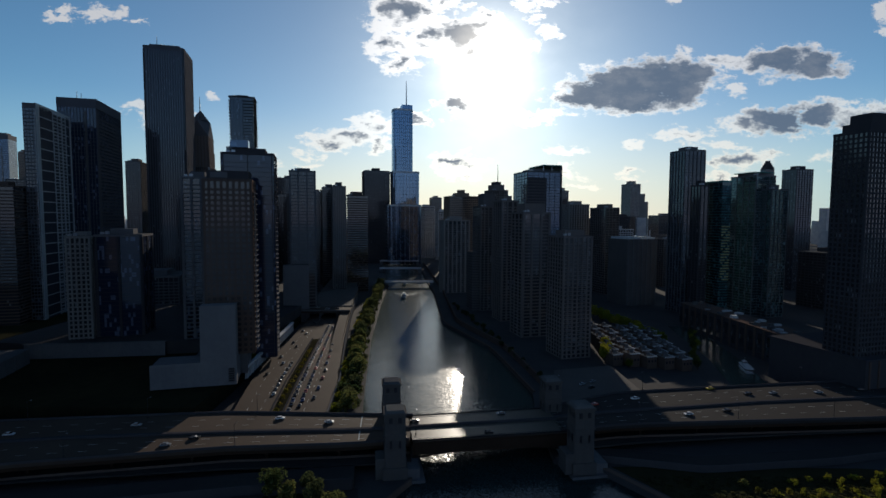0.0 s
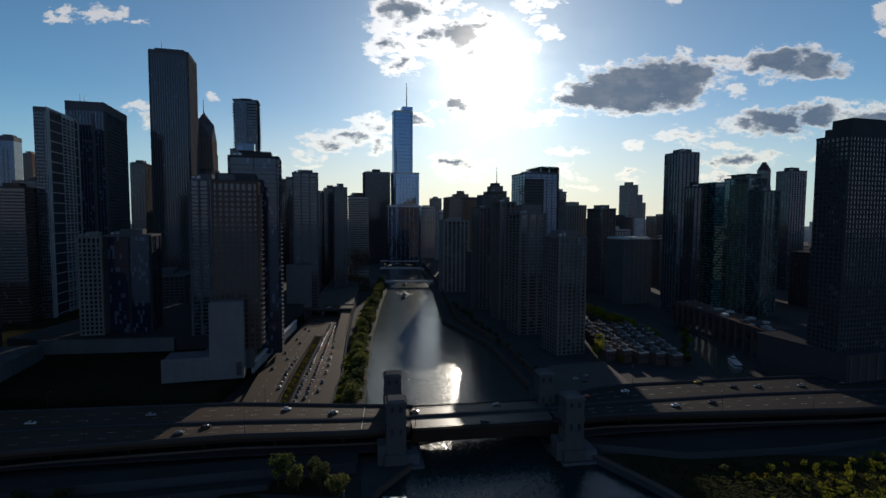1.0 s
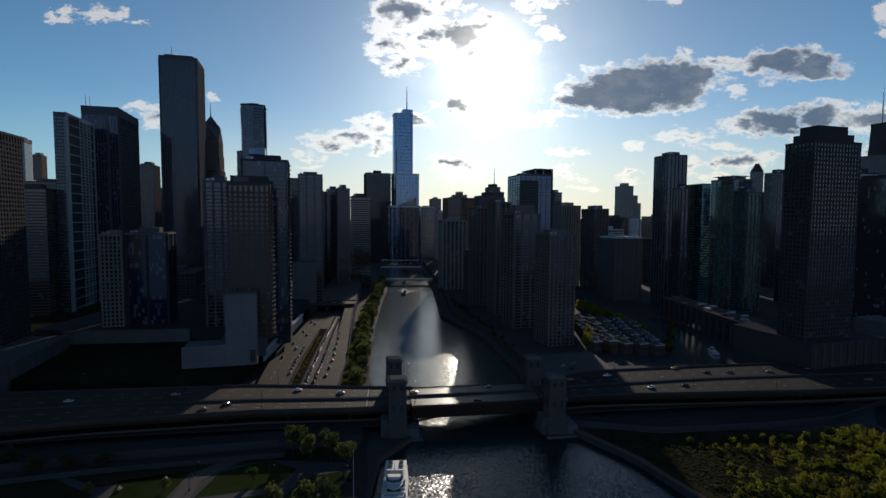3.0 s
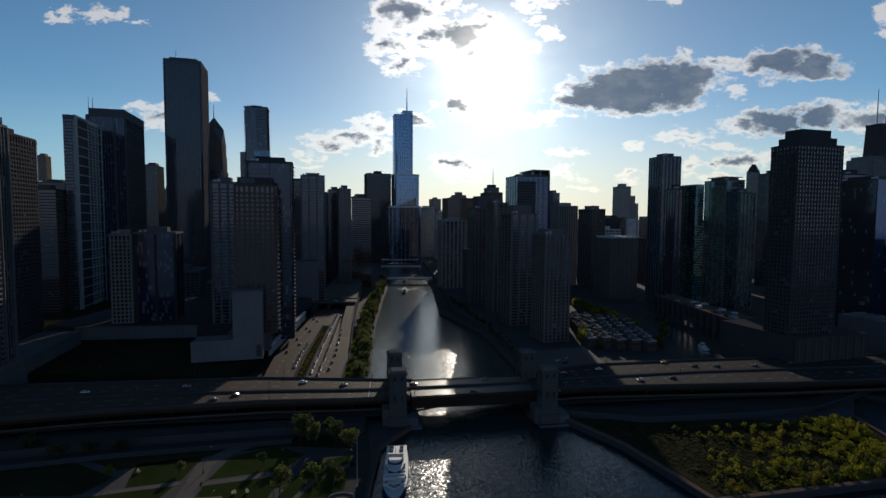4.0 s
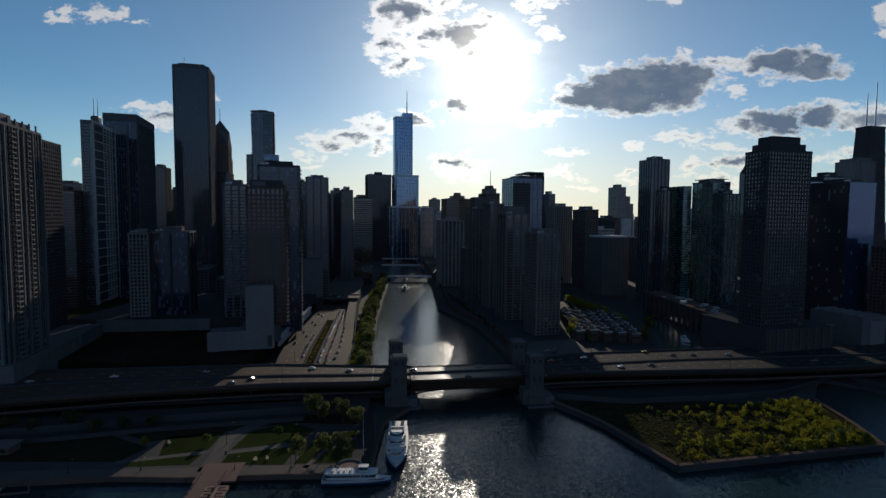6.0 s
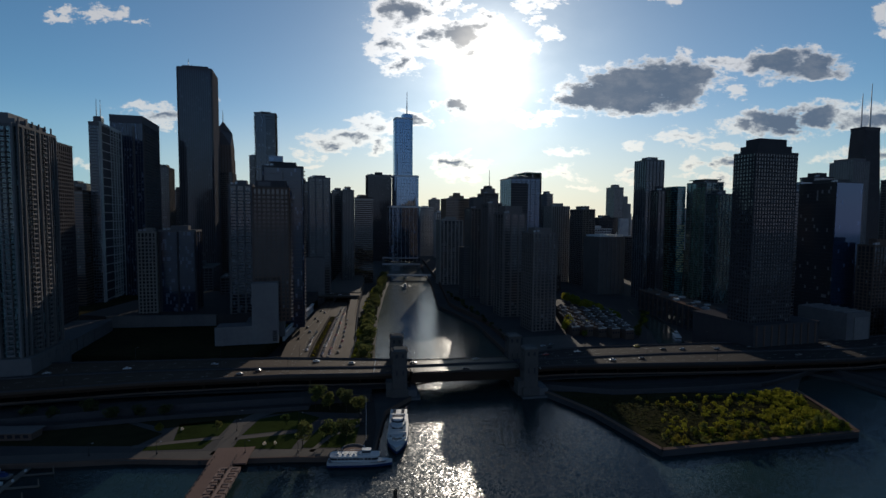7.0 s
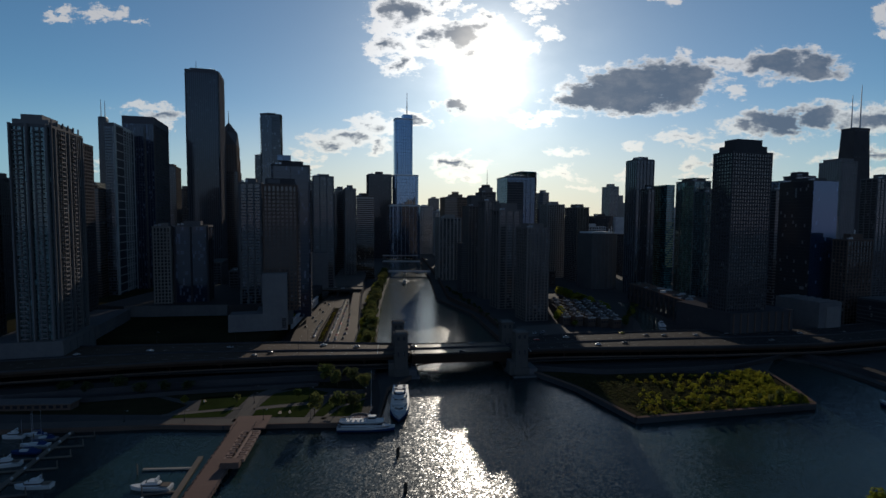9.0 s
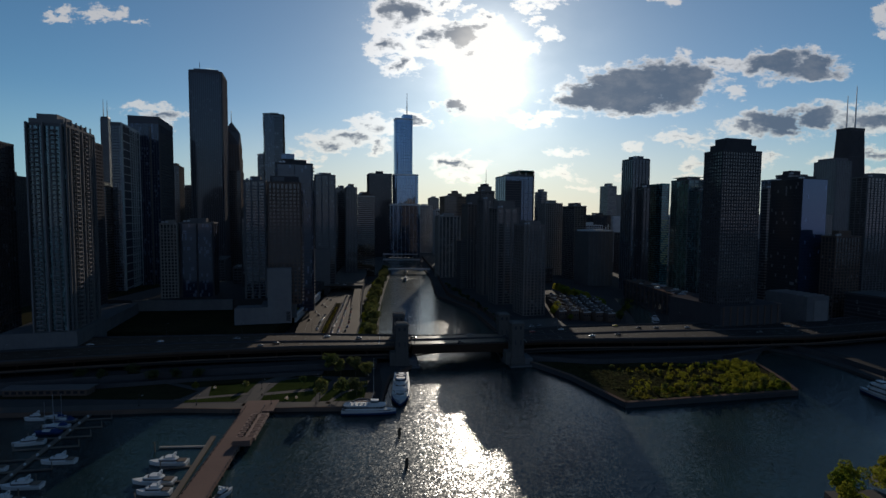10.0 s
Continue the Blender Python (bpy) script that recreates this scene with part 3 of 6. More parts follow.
tower("condominium_tower", "pale concrete condominium tower with stacked bay balconies", -191.3, 515.1, 19.4, 26, 140, PALE, G_SLATE, z0=12, fh=3.0, band=0.8, proud=0.7, pier=6.2, pier_w=1.5, pier_proud=1.0, roof=(0.5, 0.5, 4), group=SKY)


def punched_tower():
    """The front tower with square punched windows, white slab ends and a blank podium wall."""
    top = tower("condominium_tower", "dark brown tower with punched windows and river-side balconies", -142.2, 455.3, 28, 24, 134, BRICK, G_DARK, z0=26, fh=3.3, band=1.4, proud=0.25, pier=3.4, pier_w=1.5, pier_proud=0.3, roof=None, group=SKY)
    block("crown_wall", 24, 20, 5, DARKSTONE, top, 0, 0, 109.8)
    block("crown_panel", 10, 0.4, 3.4, PALE, top, -5, -10.3, 110.4)
    for i in range(31):
        block("balcony", 2.2, 12.0, 0.35, PALE, top, 15.0, -2, 3.3 * i + 2)
    block("balcony_wall", 0.5, 1.2, 100, PALE, top, 15.3, -8.5, 2)
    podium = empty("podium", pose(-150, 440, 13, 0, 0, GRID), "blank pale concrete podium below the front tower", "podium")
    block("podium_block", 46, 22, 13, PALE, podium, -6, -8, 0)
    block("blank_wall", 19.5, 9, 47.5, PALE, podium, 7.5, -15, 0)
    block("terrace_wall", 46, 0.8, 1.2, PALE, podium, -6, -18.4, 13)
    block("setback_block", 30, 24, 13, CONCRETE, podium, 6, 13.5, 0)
    for k in range(6):
        block("vent_grille", 3.2, 0.3, 1.0, DARKMETAL, podium, 14.5, -19.65, 2 + 1.4 * k)


punched_tower()
gl = tower("glass_tower", "blue glass tower with rounded corner bays and thin slab edges", -146.2, 499, 34.4, 34, 155, DARKSTONE, G_NAVY, z0=12, fh=3.2, band=0.3, proud=0.08, pier=17, pier_w=0.5, pier_proud=0.35, r=1.5, roof=(0.65, 0.5, 4), group=SKY)
for i in range(44):
    block("balcony", 2.4, 10, 0.3, PALE, gl, 17.6, -9, 3.2 * i + 3)
block("plant_screen", 12, 8, 5, G_BLUE, gl, -6, -6, 149)
tower("wave_tower", "slender dark tower with rippling white balcony slabs", -253.9, 755.2, 26.5, 31, 255, DARKSTONE, G_DARK, fh=3.6, band=0.5, proud=1.7, shift=0.25, wave=0.4, r=1.0, roof=(0.5, 0.5, 3), parapet=0.8, group=SKY)
tower("office_tower", "grey tower with a blank lower wall beside the road", -158.5, 673, 26.3, 30, 159, CONCRETE, G_DARK, fh=3.4, band=0.9, proud=0.3, pier=8.5, pier_w=1.6, pier_proud=0.4, roof=(0.6, 0.5, 3), group=SKY)
pod2 = empty("podium", pose(-161, 654, 2, 0, 0, GRID), "tall blank pale wall at the foot of a tower", "podium")
block("podium_block", 26, 10, 60, PALE, pod2)
tower("office_tower", "slim tan office tower with horizontal bands", -188.1, 917.2, 20.4, 30, 156, TAN, G_DARK, far=True, band=1.4, group=SKY)
tower("hotel_tower", "brown hotel tower with tight vertical piers", -150.2, 813.9, 17, 24, 152, TAN, G_DARK, far=True, band=0, pier=2.4, pier_w=1.2, roof=(0.5, 0.6, 5), group=SKY)
tower("office_block", "dark brown office slab with flat roof", -140.2, 889, 30, 50, 143, BRICK, G_BRONZE, far=True, band=1.3, group=SKY)
tower("office_block", "grey office block behind the river", -205, 960, 30, 30, 150, DARKSTONE, G_DARK, far=True, band=1.3, group=SKY)
tower("office_tower", "dark slab tower with square shoulders", -172.8, 1332.1, 59.2, 50, 219, DARKSTONE, G_DARK, far=True, band=1.5, pier=6, roof=(0.3, 0.4, 7), group=SKY)


def wave_bay():
    """The smooth glazed half of the wave tower's end wall."""
    bay = [o for o in bpy.data.objects if o.name == "wave_tower"][0]
    block("glass_bay", 14, 1.6, 250, G_SLATE, bay, -5.5, -17.0, 0)
    for k in range(5):
        block("bay_mullion", 0.3, 1.9, 250, DARKMETAL, bay, -12 + 3.2 * k, -17.0, 0)


wave_bay()


def setback_tower():
    """The mirrored glass tower in three setbacks with rounded corners and a spire."""
    top = empty("glass_skyscraper", pose(-106, 1316, 2, 0, 0, GRID), "tall silver-blue glass skyscraper with rounded setbacks and a spire", "skyscraper", SKY)
    for w, d, z0, z1, x in ((80, 50, 0, 138, 0), (64, 44, 138, 215, 4), (46, 38, 215, 358, -2)):
        prism("glazing", outline(w, d, 9), z0, z1, G_SILVER if z0 else G_BLUE, top, pose(x, 0, 0))
        ring_mesh = prism_mesh("floor_band", outline(w + 0.3, d + 0.3, 9.1), 0, 0.5)
        ring_mesh.materials.append(DARKMETAL)
        for i in range(int((z1 - z0) / 8.2)):
            link("floor_band", ring_mesh, DARKMETAL, top, pose(x, 0, z0 + 8.2 * i))
        prism("cornice", outline(w + 1.2, d + 1.2, 9.5), z1 - 3, z1 + 1.5, STEEL, top, pose(x, 0, 0))
        for k in range(7):
            block("fin", 0.6, 1.0, z1 - z0, STEEL, top, x - (w / 2 - 9) + (w - 18) * k / 6, -d / 2, z0)
    block("crown", 24, 26, 11, G_SILVER, top, 8, 0, 359)
    mast(top, 8, 0, 369, 58, 1.6, STEEL)


setback_tower()
willis = tower("antenna_tower", "distant black tower with twin white antennas", -1190, 1760, 24, 24, 444, DARKSTONE, G_DARK, far=True, band=2, roof=None, group=SKY)
mast(willis, -6, 0, 443, 66, 1.5)
mast(willis, 6, 0, 443, 62, 1.5)
block("antenna_base", 22, 22, 5, DARKMETAL, willis, 0, 0, 443)

aside = tower("office_tower", "pale blue glass office tower with dark upright slots", -887, 1135, 26.8, 30, 262, PALE, G_BLUE, far=True, fh=4.0, band=0.6, pier=0, parapet=9, roof=(0.6, 0.6, 4), group=SKY)
for k in (-5, 2):
    block("dark_slot", 2.0, 0.8, 225, G_DARK, aside, k, -15.3, 20)
tower("office_tower", "slim pink granite tower behind the towers", -927.5, 1232, 16.6, 24, 248, LIGHTBRICK, G_DARK, far=True, pier=3, band=1.2, roof=(0.6, 0.6, 5), group=SKY)

# north bank
m17 = tower("stepped_tower", "brown masonry tower with a stepped crown", 23.9, 1076.7, 55.4, 40, 150, LIGHTBRICK, G_DARK, far=True, pier=4, band=1.4, roof=(0.45, 0.6, 6), group=SKY)
block("crown", 12, 12, 6, LIGHTBRICK, m17, 0, 0, 155.7)
nbc = tower("masonry_tower", "dark limestone tower with setbacks and a thin spire", 83, 1008, 27.6, 40, 158, TANBRICK, G_DARK, far=True, pier=3, band=1.0, roof=(0.7, 0.7, 9), group=SKY)
block("crown", 12, 16, 6, DARKSTONE, nbc, 0, 0, 166)
mast(nbc, 3, 0, 170, 32, 0.8)
g455 = tower("hotel_tower", "blue glass hotel tower with a projecting roof frame", 106.7, 750.1, 42.9, 40, 166, CONCRETE, G_BLUE, fh=3.4, band=0.5, proud=0.15, pier=7.5, pier_w=0.5, pier_proud=0.3, roof=(0.6, 0.6, 3), group=SKY)
block("roof_frame", 24, 42, 1.2, TEALROOF, g455, 10.5, 0, 172)
block("dark_screen", 25, 1.0, 158, DARKSTONE, g455, -9.5, -20.2, 0)
for k in range(44):
    block("screen_band", 25.4, 1.4, 0.8, TANBRICK, g455, -9.5, -20.2, 3 + 3.5 * k)
for sx in (-1, 10, 22):
    block("frame_column", 0.8, 0.8, 6.2, STEEL, g455, sx, -20, 165.8)
block("frame_wall", 1.2, 42, 172, DARKMETAL, g455, 22.6, 0, 0)
tower("office_tower", "plain grey concrete tower in the distance", 198.1, 1016.2, 12.7, 30, 158, CONCRETE, G_DARK, far=True, group=SKY)
tower("office_tower", "cream masonry building with tall windows", 197, 919, 33.7, 30, 132, LIGHTSTONE, G_DARK, far=True, pier=4, pier_w=1.8, group=SKY)
tower("office_tower", "dark slab with stepped top", 229.6, 872.2, 22, 40, 126, TANBRICK, G_DARK, far=True, pier=5, roof=(0.5, 0.6, 5), group=SKY)
m23 = tower("apartment_tower", "grey concrete twin tower stepping down", 440.4, 1340.5, 26.7, 35, 192, LIGHTSTONE, G_GREY, far=True, pier=4, band=1, roof=(0.5, 0.5, 7), group=SKY)
block("lower_wing", 16, 30, 169, LIGHTSTONE, m23, 24, 4, 0)
block("lowest_wing", 12, 30, 150, LIGHTSTONE, m23, 37, 6, 0)
ca = tower("condominium_tower", "tan brick riverside tower with white corner bays", 95.3, 535.8, 24.5, 26, 97, TANBRICK, G_DARK, fh=3.1, band=0.9, proud=0.25, pier=4.2, pier_w=1.4, pier_proud=0.5, roof=(0.7, 0.6, 4), group=SKY)
for i in range(27):
    for x in (-8, 4):
        block("balcony", 4.6, 2.2, 0.4, PALE, ca, x, -13.9, 8 + 3.1 * i)
tower("condominium_tower", "brown brick condominium slab with upright bays", 75.5, 605.5, 27, 26, 116, TANBRICK, G_DARK, fh=3.1, band=1.1, proud=0.5, pier=9.0, pier_w=2.2, pier_proud=0.7, roof=(0.75, 0.7, 8), group=SKY)
tower("condominium_tower", "brown condominium tower with stepped roof", 60.1, 674, 18, 24, 129, TANBRICK, G_DARK, fh=3.1, band=1.1, proud=0.5, pier=6.0, pier_w=2.0, pier_proud=0.7, group=SKY)
low_wing = tower("condominium_tower", "dark condominium tower beside the river", 44.5, 737.3, 24, 28, 124, TAN, G_DARK, far=True, fh=3.1, band=0.9, pier=4.6, pier_w=1.3, roof=(0.6, 0.7, 15), group=SKY)
# wing added for its shadow, which cuts off the lit patch of river
block("side_wing", 9, 22, 70, TAN, low_wing, -16.4, 0, 0)
for k in range(22):
    block("wing_band", 9.3, 22.3, 0.9, DARKSTONE, low_wing, -16.4, 0, 2 + 3.1 * k)
tower("condominium_tower", "pale grey tower with corner piers at the river bend", 8.6, 872, 39, 24, 107, LIGHTSTONE, G_GREY, fh=3.2, band=0.7, pier=6.0, pier_w=2.0, pier_proud=0.6, group=SKY)
rt = tower("condominium_tower", "tall blue-grey condominium tower with pale vertical piers", 280.8, 730.2, 28, 30, 190, CONCRETE, G_SLATE, fh=3.2, band=0.45, proud=0.2, pier=5.0, pier_w=0.9, pier_proud=0.6, r=3, cut=True, roof=(0.5, 0.5, 4), group=SKY)
tower("apartment_tower", "dark tower with shallow balconies", 280.4, 698.2, 10.8, 14, 148, DARKSTONE, G_DARK, fh=3.1, band=0.6, pier=5, group=SKY)
teal = tower("glass_tower", "teal glass tower with a flat roof", 311.2, 721.1, 12.5, 30, 154, TEALROOF, G_TEAL, fh=3.2, band=0.4, proud=0.15, roof=None, group=SKY)
# added yellow blocks imitate sunlit reflections in the lower glass
for i in range(20):
    for k in range(4):
        if (i * 7 + k * 3) % 5:
            block("balcony", 2.0, 1.6, 1.3, REFLECTPANEL, teal, -4.5 + 3.0 * k, -15.6, 40 + 3.2 * i)
m25 = tower("glass_tower", "teal glass and concrete tower with a framed roof terrace", 352.6, 720.1, 27.2, 34, 160, PALE, G_TEAL, fh=3.2, band=0.5, proud=0.3, pier=9, pier_w=0.6, roof=(0.7, 0.7, 3), group=SKY)
block("roof_canopy", 26, 30, 0.8, TEALROOF, m25, 0, 0, 162.6)
tower("glass_tower", "grey glass tower below its neighbour", 363.1, 705.6, 22.9, 26, 144, CONCRETE, G_TEAL, fh=3.2, band=0.5, pier=6, pier_w=0.6, group=SKY)
dome = tower("domed_tower", "distant tower with a domed crown", 811, 1411.5, 27, 16, 236, CONCRETE, G_DARK, far=True, roof=None, group=SKY)
for k in range(4):
    prism("crown_tier", outline(20 - 4 * k, 24 - 5 * k, 4 - k * 0.9), 0, 5.2, DARKSTONE, dome, pose(0, 0, 235.5 + 5.2 * k))
tower("office_tower", "plain grey tower behind the waterfront", 541, 916, 32, 24, 187, DARKSTONE, G_GREY, far=True, band=0.8, pier=5, group=SKY)


def grid_tower():
    """The dark square tower with deep-set square windows and a stepped crown."""
    top = tower("grid_tower", "dark brown apartment tower with square window grid and stepped crown", 257.3, 443.9, 41.4, 20.0, 163, DARKSTONE, G_PALE, z0=30, fh=2.95, band=1.0, proud=0.25, pier=2.75, pier_w=1.0, pier_proud=0.3, roof=None, group=SKY)
    block("crown_tier", 34, 16, 5, DARKSTONE, top, 0, 0, 134.7)
    block("crown_tier", 27, 12.5, 5.6, DARKSTONE, top, 0, 0, 139.7)
    pod = empty("podium", pose(257, 452, 2, 0, 0, GRID), "plain dark brick podium below the grid tower", "podium")
    block("podium_block", 66, 62, 28, DARKSTONE, pod, 8, 6, 0)
    for k in range(9):
        block("pilaster", 1.2, 0.8, 28, BRICK, pod, -22 + 7.4 * k, -25.2, 0)
    block("podium_parapet", 66.8, 62.8, 1.0, DARKSTONE, pod, 8, 6, 28)


grid_tower()


def prism_tower():
    top = tower("glass_tower", "dark glass tower with a mirror-blue end face", 387.5, 545.0, 34.7, 36.5, 148, DARKMETAL, G_DARK, fh=3.4, band=0.3, proud=0.08, roof=(0.6, 0.6, 3), parapet=0.8, group=SKY)
    prism("mirror_face", outline(33.4, 0.5), 12, 146, G_MIRROR, top, pose(0, -18.65, 0))


prism_tower()
tower("office_tower", "grey tower with a rounded top floor", 460, 662, 31, 24, 163, DARKSTONE, G_GREY, fh=3.4, r=5, pier=0, group=SKY)
tower("office_tower", "narrow grey concrete tower behind others", 389, 600, 6, 8, 142, CONCRETE, G_DARK, far=True, group=SKY)
tower("glass_tower", "pale reflective glass tower with a flat roof", 431, 650, 22, 20, 155.5, STEEL, G_SILVER, fh=3.4, band=0.5, proud=0.1, pier=5.5, pier_w=0.4, pier_proud=0.25, roof=None, group=SKY)
wtp = tower("stone_tower", "pale stone tower with a stepped shoulder", 873.9, 1130.1, 44.7, 50, 236, PALE, G_GREY, far=True, pier=5, pier_w=2.4, band=1.4, roof=(0.8, 0.8, 6), group=SKY)


def tapered_tower():
    """The black tapering tower with crossed braces and two antennas."""
    top = empty("braced_tower", pose(1068, 1328, 2, 0, 0, GRID), "black tapering skyscraper with cross bracing and twin antennas", "skyscraper", SKY)
    prism("shaft", outline(80, 50), 0, 338, DARKSTONE, top, top=0.66)
    prism("crown", outline(54, 34), 338, 345, DARKMETAL, top)
    for k in range(5):
        f0, f1 = 1 - 0.34 * k / 5, 1 - 0.34 * (k + 1) / 5
        z0, z1 = 338 * k / 5, 338 * (k + 1) / 5
        for s in (-1, 1):
            v = [(s * 39 * f0 - 1, -25 * f0 - 0.6, z0), (s * 39 * f0 + 1, -25 * f0 - 0.6, z0), (-s * 39 * f1 + 1, -25 * f1 - 0.6, z1), (-s * 39 * f1 - 1, -25 * f1 - 0.6, z1)]
            v += [(x, y + 0.8, z) for x, y, z in v]
            me = from_lists("brace", v, [(0, 1, 2, 3), (7, 6, 5, 4), (0, 4, 5, 1), (1, 5, 6, 2), (2, 6, 7, 3), (3, 7, 4, 0)])
            link("brace", me, DARKMETAL, top)
        block("cross_beam", 78 * f0 + 1, 50 * f0 + 1, 2.4, DARKMETAL, top, 0, 0, z0)
    mast(top, -15, 0, 345, 85, 2.0, STEEL)
    mast(top, 15, 0, 345, 112, 2.2, STEEL)


tapered_tower()
tower("apartment_tower", "broad grey apartment tower with banded facade", 566, 657, 55, 20, 160, CONCRETE, G_DARK, far=True, fh=3.2, band=0.8, pier=6, group=SKY)
tower("apartment_block", "dark apartment block by the drive", 410, 511, 33, 14, 88, BRICK, G_DARK, far=True, fh=3.2, band=0.9, pier=4, group=SKY)
tower("parking_garage", "dark parking block with open decks", 420, 470, 40, 40, 34, DARKSTONE, G_DARK, fh=3.6, band=1.1, roof=None, category="garage")
wb = empty("white_building", pose(338, 470, 2, 0, 0, GRID), "low pale concrete building with a flat striped roof", "building")
block("wall_block", 26, 42, 34, CONCRETE, wb)
block("pale_front", 16, 0.6, 26, PALE, wb, 3, -21.3, 4)
for k in range(6):
    block("roof_beam", 24, 1.2, 0.9, PALE, wb, 0, -17 + 7 * k, 34)
arena = empty("theatre_block", pose(238.7, 784.3, 2, 0, 0, GRID), "broad low dark block with white roof trusses", "building")
block("wall_block", 44, 40, 84, TAN, arena)
for k in range(8):
    block("roof_truss", 2.0, 38, 2.5, WHITE, arena, -18 + 5.2 * k, 0, 84)
for x, h in ((13, 7), (17, 11)):
    block("roof_mast", 0.9, 0.9, h, WHITE, arena, x, -12, 84)
for k in range(7):
    block("pilaster", 1.5, 1.0, 84, CONCRETE, arena, -20 + 6.7 * k, -20.3, 0)

# the city beyond: rows of lesser blocks, thinning out to the west
rng = random.Random(5)
far_v, far_f = [], []
for k in range(900):
    y = rng.uniform(1150, 4700)
    x = rng.uniform(-1.05, 1.15) * y
    if abs(x + 0.08 * y) < 45 + 0.01 * y and y < 2200:
        continue
    if (y < 1500 and abs(x + 60) < 150):
        continue
    h = rng.uniform(14, 60) if rng.random() < 0.6 else rng.uniform(50, 110)
    if y < 2600 and x > -900 and rng.random() < 0.16:
        h = rng.uniform(95, 150)
    w, d = rng.uniform(16, 46), rng.uniform(16, 46)
    c, s = math.cos(radians(GRID)), math.sin(radians(GRID))
    base = len(far_v)
    one_v = []
    box_lists(-w / 2, -d / 2, 2, w / 2, d / 2, h, one_v, [])
    far_v += [(x + a * c - b * s, y + a * s + b * c, z) for a, b, z in one_v]
    far_f += [tuple(base + q for q in f) for f in ((0, 3, 2, 1), (4, 5, 6, 7), (0, 1, 5, 4), (1, 2, 6, 5), (2, 3, 7, 6), (3, 0, 4, 7))]
# pale walls carry the haze of distance in their colour
FARWALL = material("far_walls", (0.42, 0.40, 0.39), 0.85, spread=0.4, grain=0.08, coarse=0.01)
tagged(link("far_city", from_lists("far_city", far_v, far_f), FARWALL), "mass of distant grey city blocks reaching to the horizon", "buildings", kind="stuff")
# named mid-distance blocks that fill the gaps between the tall towers
# the palest of these blocks have haze put into their wall colour
NORTH_BLOCKS = [(-60, 1500, 40, 40, 140, HAZESUN_STONE), (-15, 1420, 26, 30, 126, HAZESUN_STONE), (10, 1250, 24, 30, 118, HAZESUN_STONE), (-36, 1650, 30, 30, 170, LIGHTSTONE), (150, 1120, 40, 40, 110, HAZESUN_STONE),
                           (290, 1010, 50, 40, 92, HAZESUN_STONE), (360, 960, 40, 40, 78, TANBRICK), (520, 1150, 60, 50, 110, HAZESUN_STONE), (640, 1120, 60, 50, 120, LIGHTBRICK), (700, 960, 60, 50, 115, LIGHTSTONE)]
# blocks at (-215, 872) and (-187, 640) are hidden additions that stop stray sun
SOUTH_BLOCKS = [(420, 840, 50, 40, 60, BRICK), (480, 760, 60, 40, 70, DARKSTONE), (-300, 1000, 50, 40, 150, DARKSTONE), (-330, 1180, 60, 40, 190, TAN), (-560, 860, 50, 50, 130, TAN),
                           (-640, 760, 60, 50, 110, DARKSTONE), (-700, 980, 60, 50, 170, TAN), (-480, 1150, 50, 50, 165, DARKSTONE), (-215, 872, 44, 40, 150, TAN), (-240, 640, 50, 40, 40, CONCRETE),
                           (-541, 1060, 34, 30, 164, TAN), (-222, 600, 34, 20, 102, DARKSTONE), (-197, 562, 22, 18, 84, DARKSTONE), (-187, 640, 18, 18, 124, DARKSTONE), (385, 1250, 50, 40, 114, DARKSTONE), (300, 1320, 60, 40, 110, BRICK), (560, 1420, 70, 40, 118, TANBRICK), (-330, 700, 50, 60, 45, CONCRETE), (150, 820, 40, 60, 24, BRICK)]
for x, y, w, d, h, mat in NORTH_BLOCKS + SOUTH_BLOCKS:
    tower("city_block", "mid-distance masonry city block", x, y, w, d, h, mat, G_DARK, far=True, pier=5, band=1.2, roof=(0.4, 0.5, 5), category="building", group="mid-distance blocks")

# ---- raised ground, podiums and quays of the south bank ----
sheet("vacant_lot", [(-420, 392), (-136, 392), (-138, 440), (-143, 500), (-151, 600), (-156, 660), (-420, 660)], 12.0, SOIL, "dark vacant lot at street level behind the drive", thick=10.0)
terrace = empty("podium", pose(-271.6, 360.8, 2, 0, 0, GRID), "pale concrete podium wall round a residential tower", "podium")
block("podium_block", 46, 52, 22, CONCRETE, terrace, -9, 1, 0)
block("rear_block", 46, 80, 20, CONCRETE, terrace, -9, 67.2, 0)
for k in range(12):
    block("wall_panel", 0.35, 9.6, 18, CONCRETE, terrace, 14.1, -20 + 10.4 * k, 1.5)
retaining = empty("retaining_wall", pose(-252, 484, 12, 0, 0, 8), "long pale concrete retaining wall behind the vacant lot", "wall")
for k in range(9):
    block("wall_panel", 10.2, 1.4, 10, PALE, retaining, -42 + 10.3 * k, 0, 0)
block("coping", 94, 1.8, 0.5, CONCRETE, retaining, -0.8, 0, 10)
tagged(prism("upper_terrace", ring([(-330, 487), (-292, 481.5), (-208, 492.5), (-150, 505), (-152, 640), (-330, 640)]), 12.05, 21.5, CITY), "raised terrace of streets between the towers", "ground", kind="structure")

# ---- the lakeshore viaduct ----
NEAR = [(-620, 205), (-420, 258), (-231, 313), (-176, 328), (-98, 343), (-45, 347.5), (-20, 352)]
MIDS = [(-620, 232), (-420, 288), (-231, 341), (-176, 351), (-98, 359), (-45, 362), (-20, 365)]
FARS = [(-620, 262), (-420, 318), (-278, 362), (-203, 371), (-112, 382), (-51, 380.5), (-20, 380)]
NEAR_N = [(50, 362), (83, 370), (161, 376), (210, 380), (300, 392), (430, 430), (600, 500)]
MIDS_N = [(50, 378), (83, 386), (165, 401), (230, 409), (320, 420), (430, 456), (600, 526)]
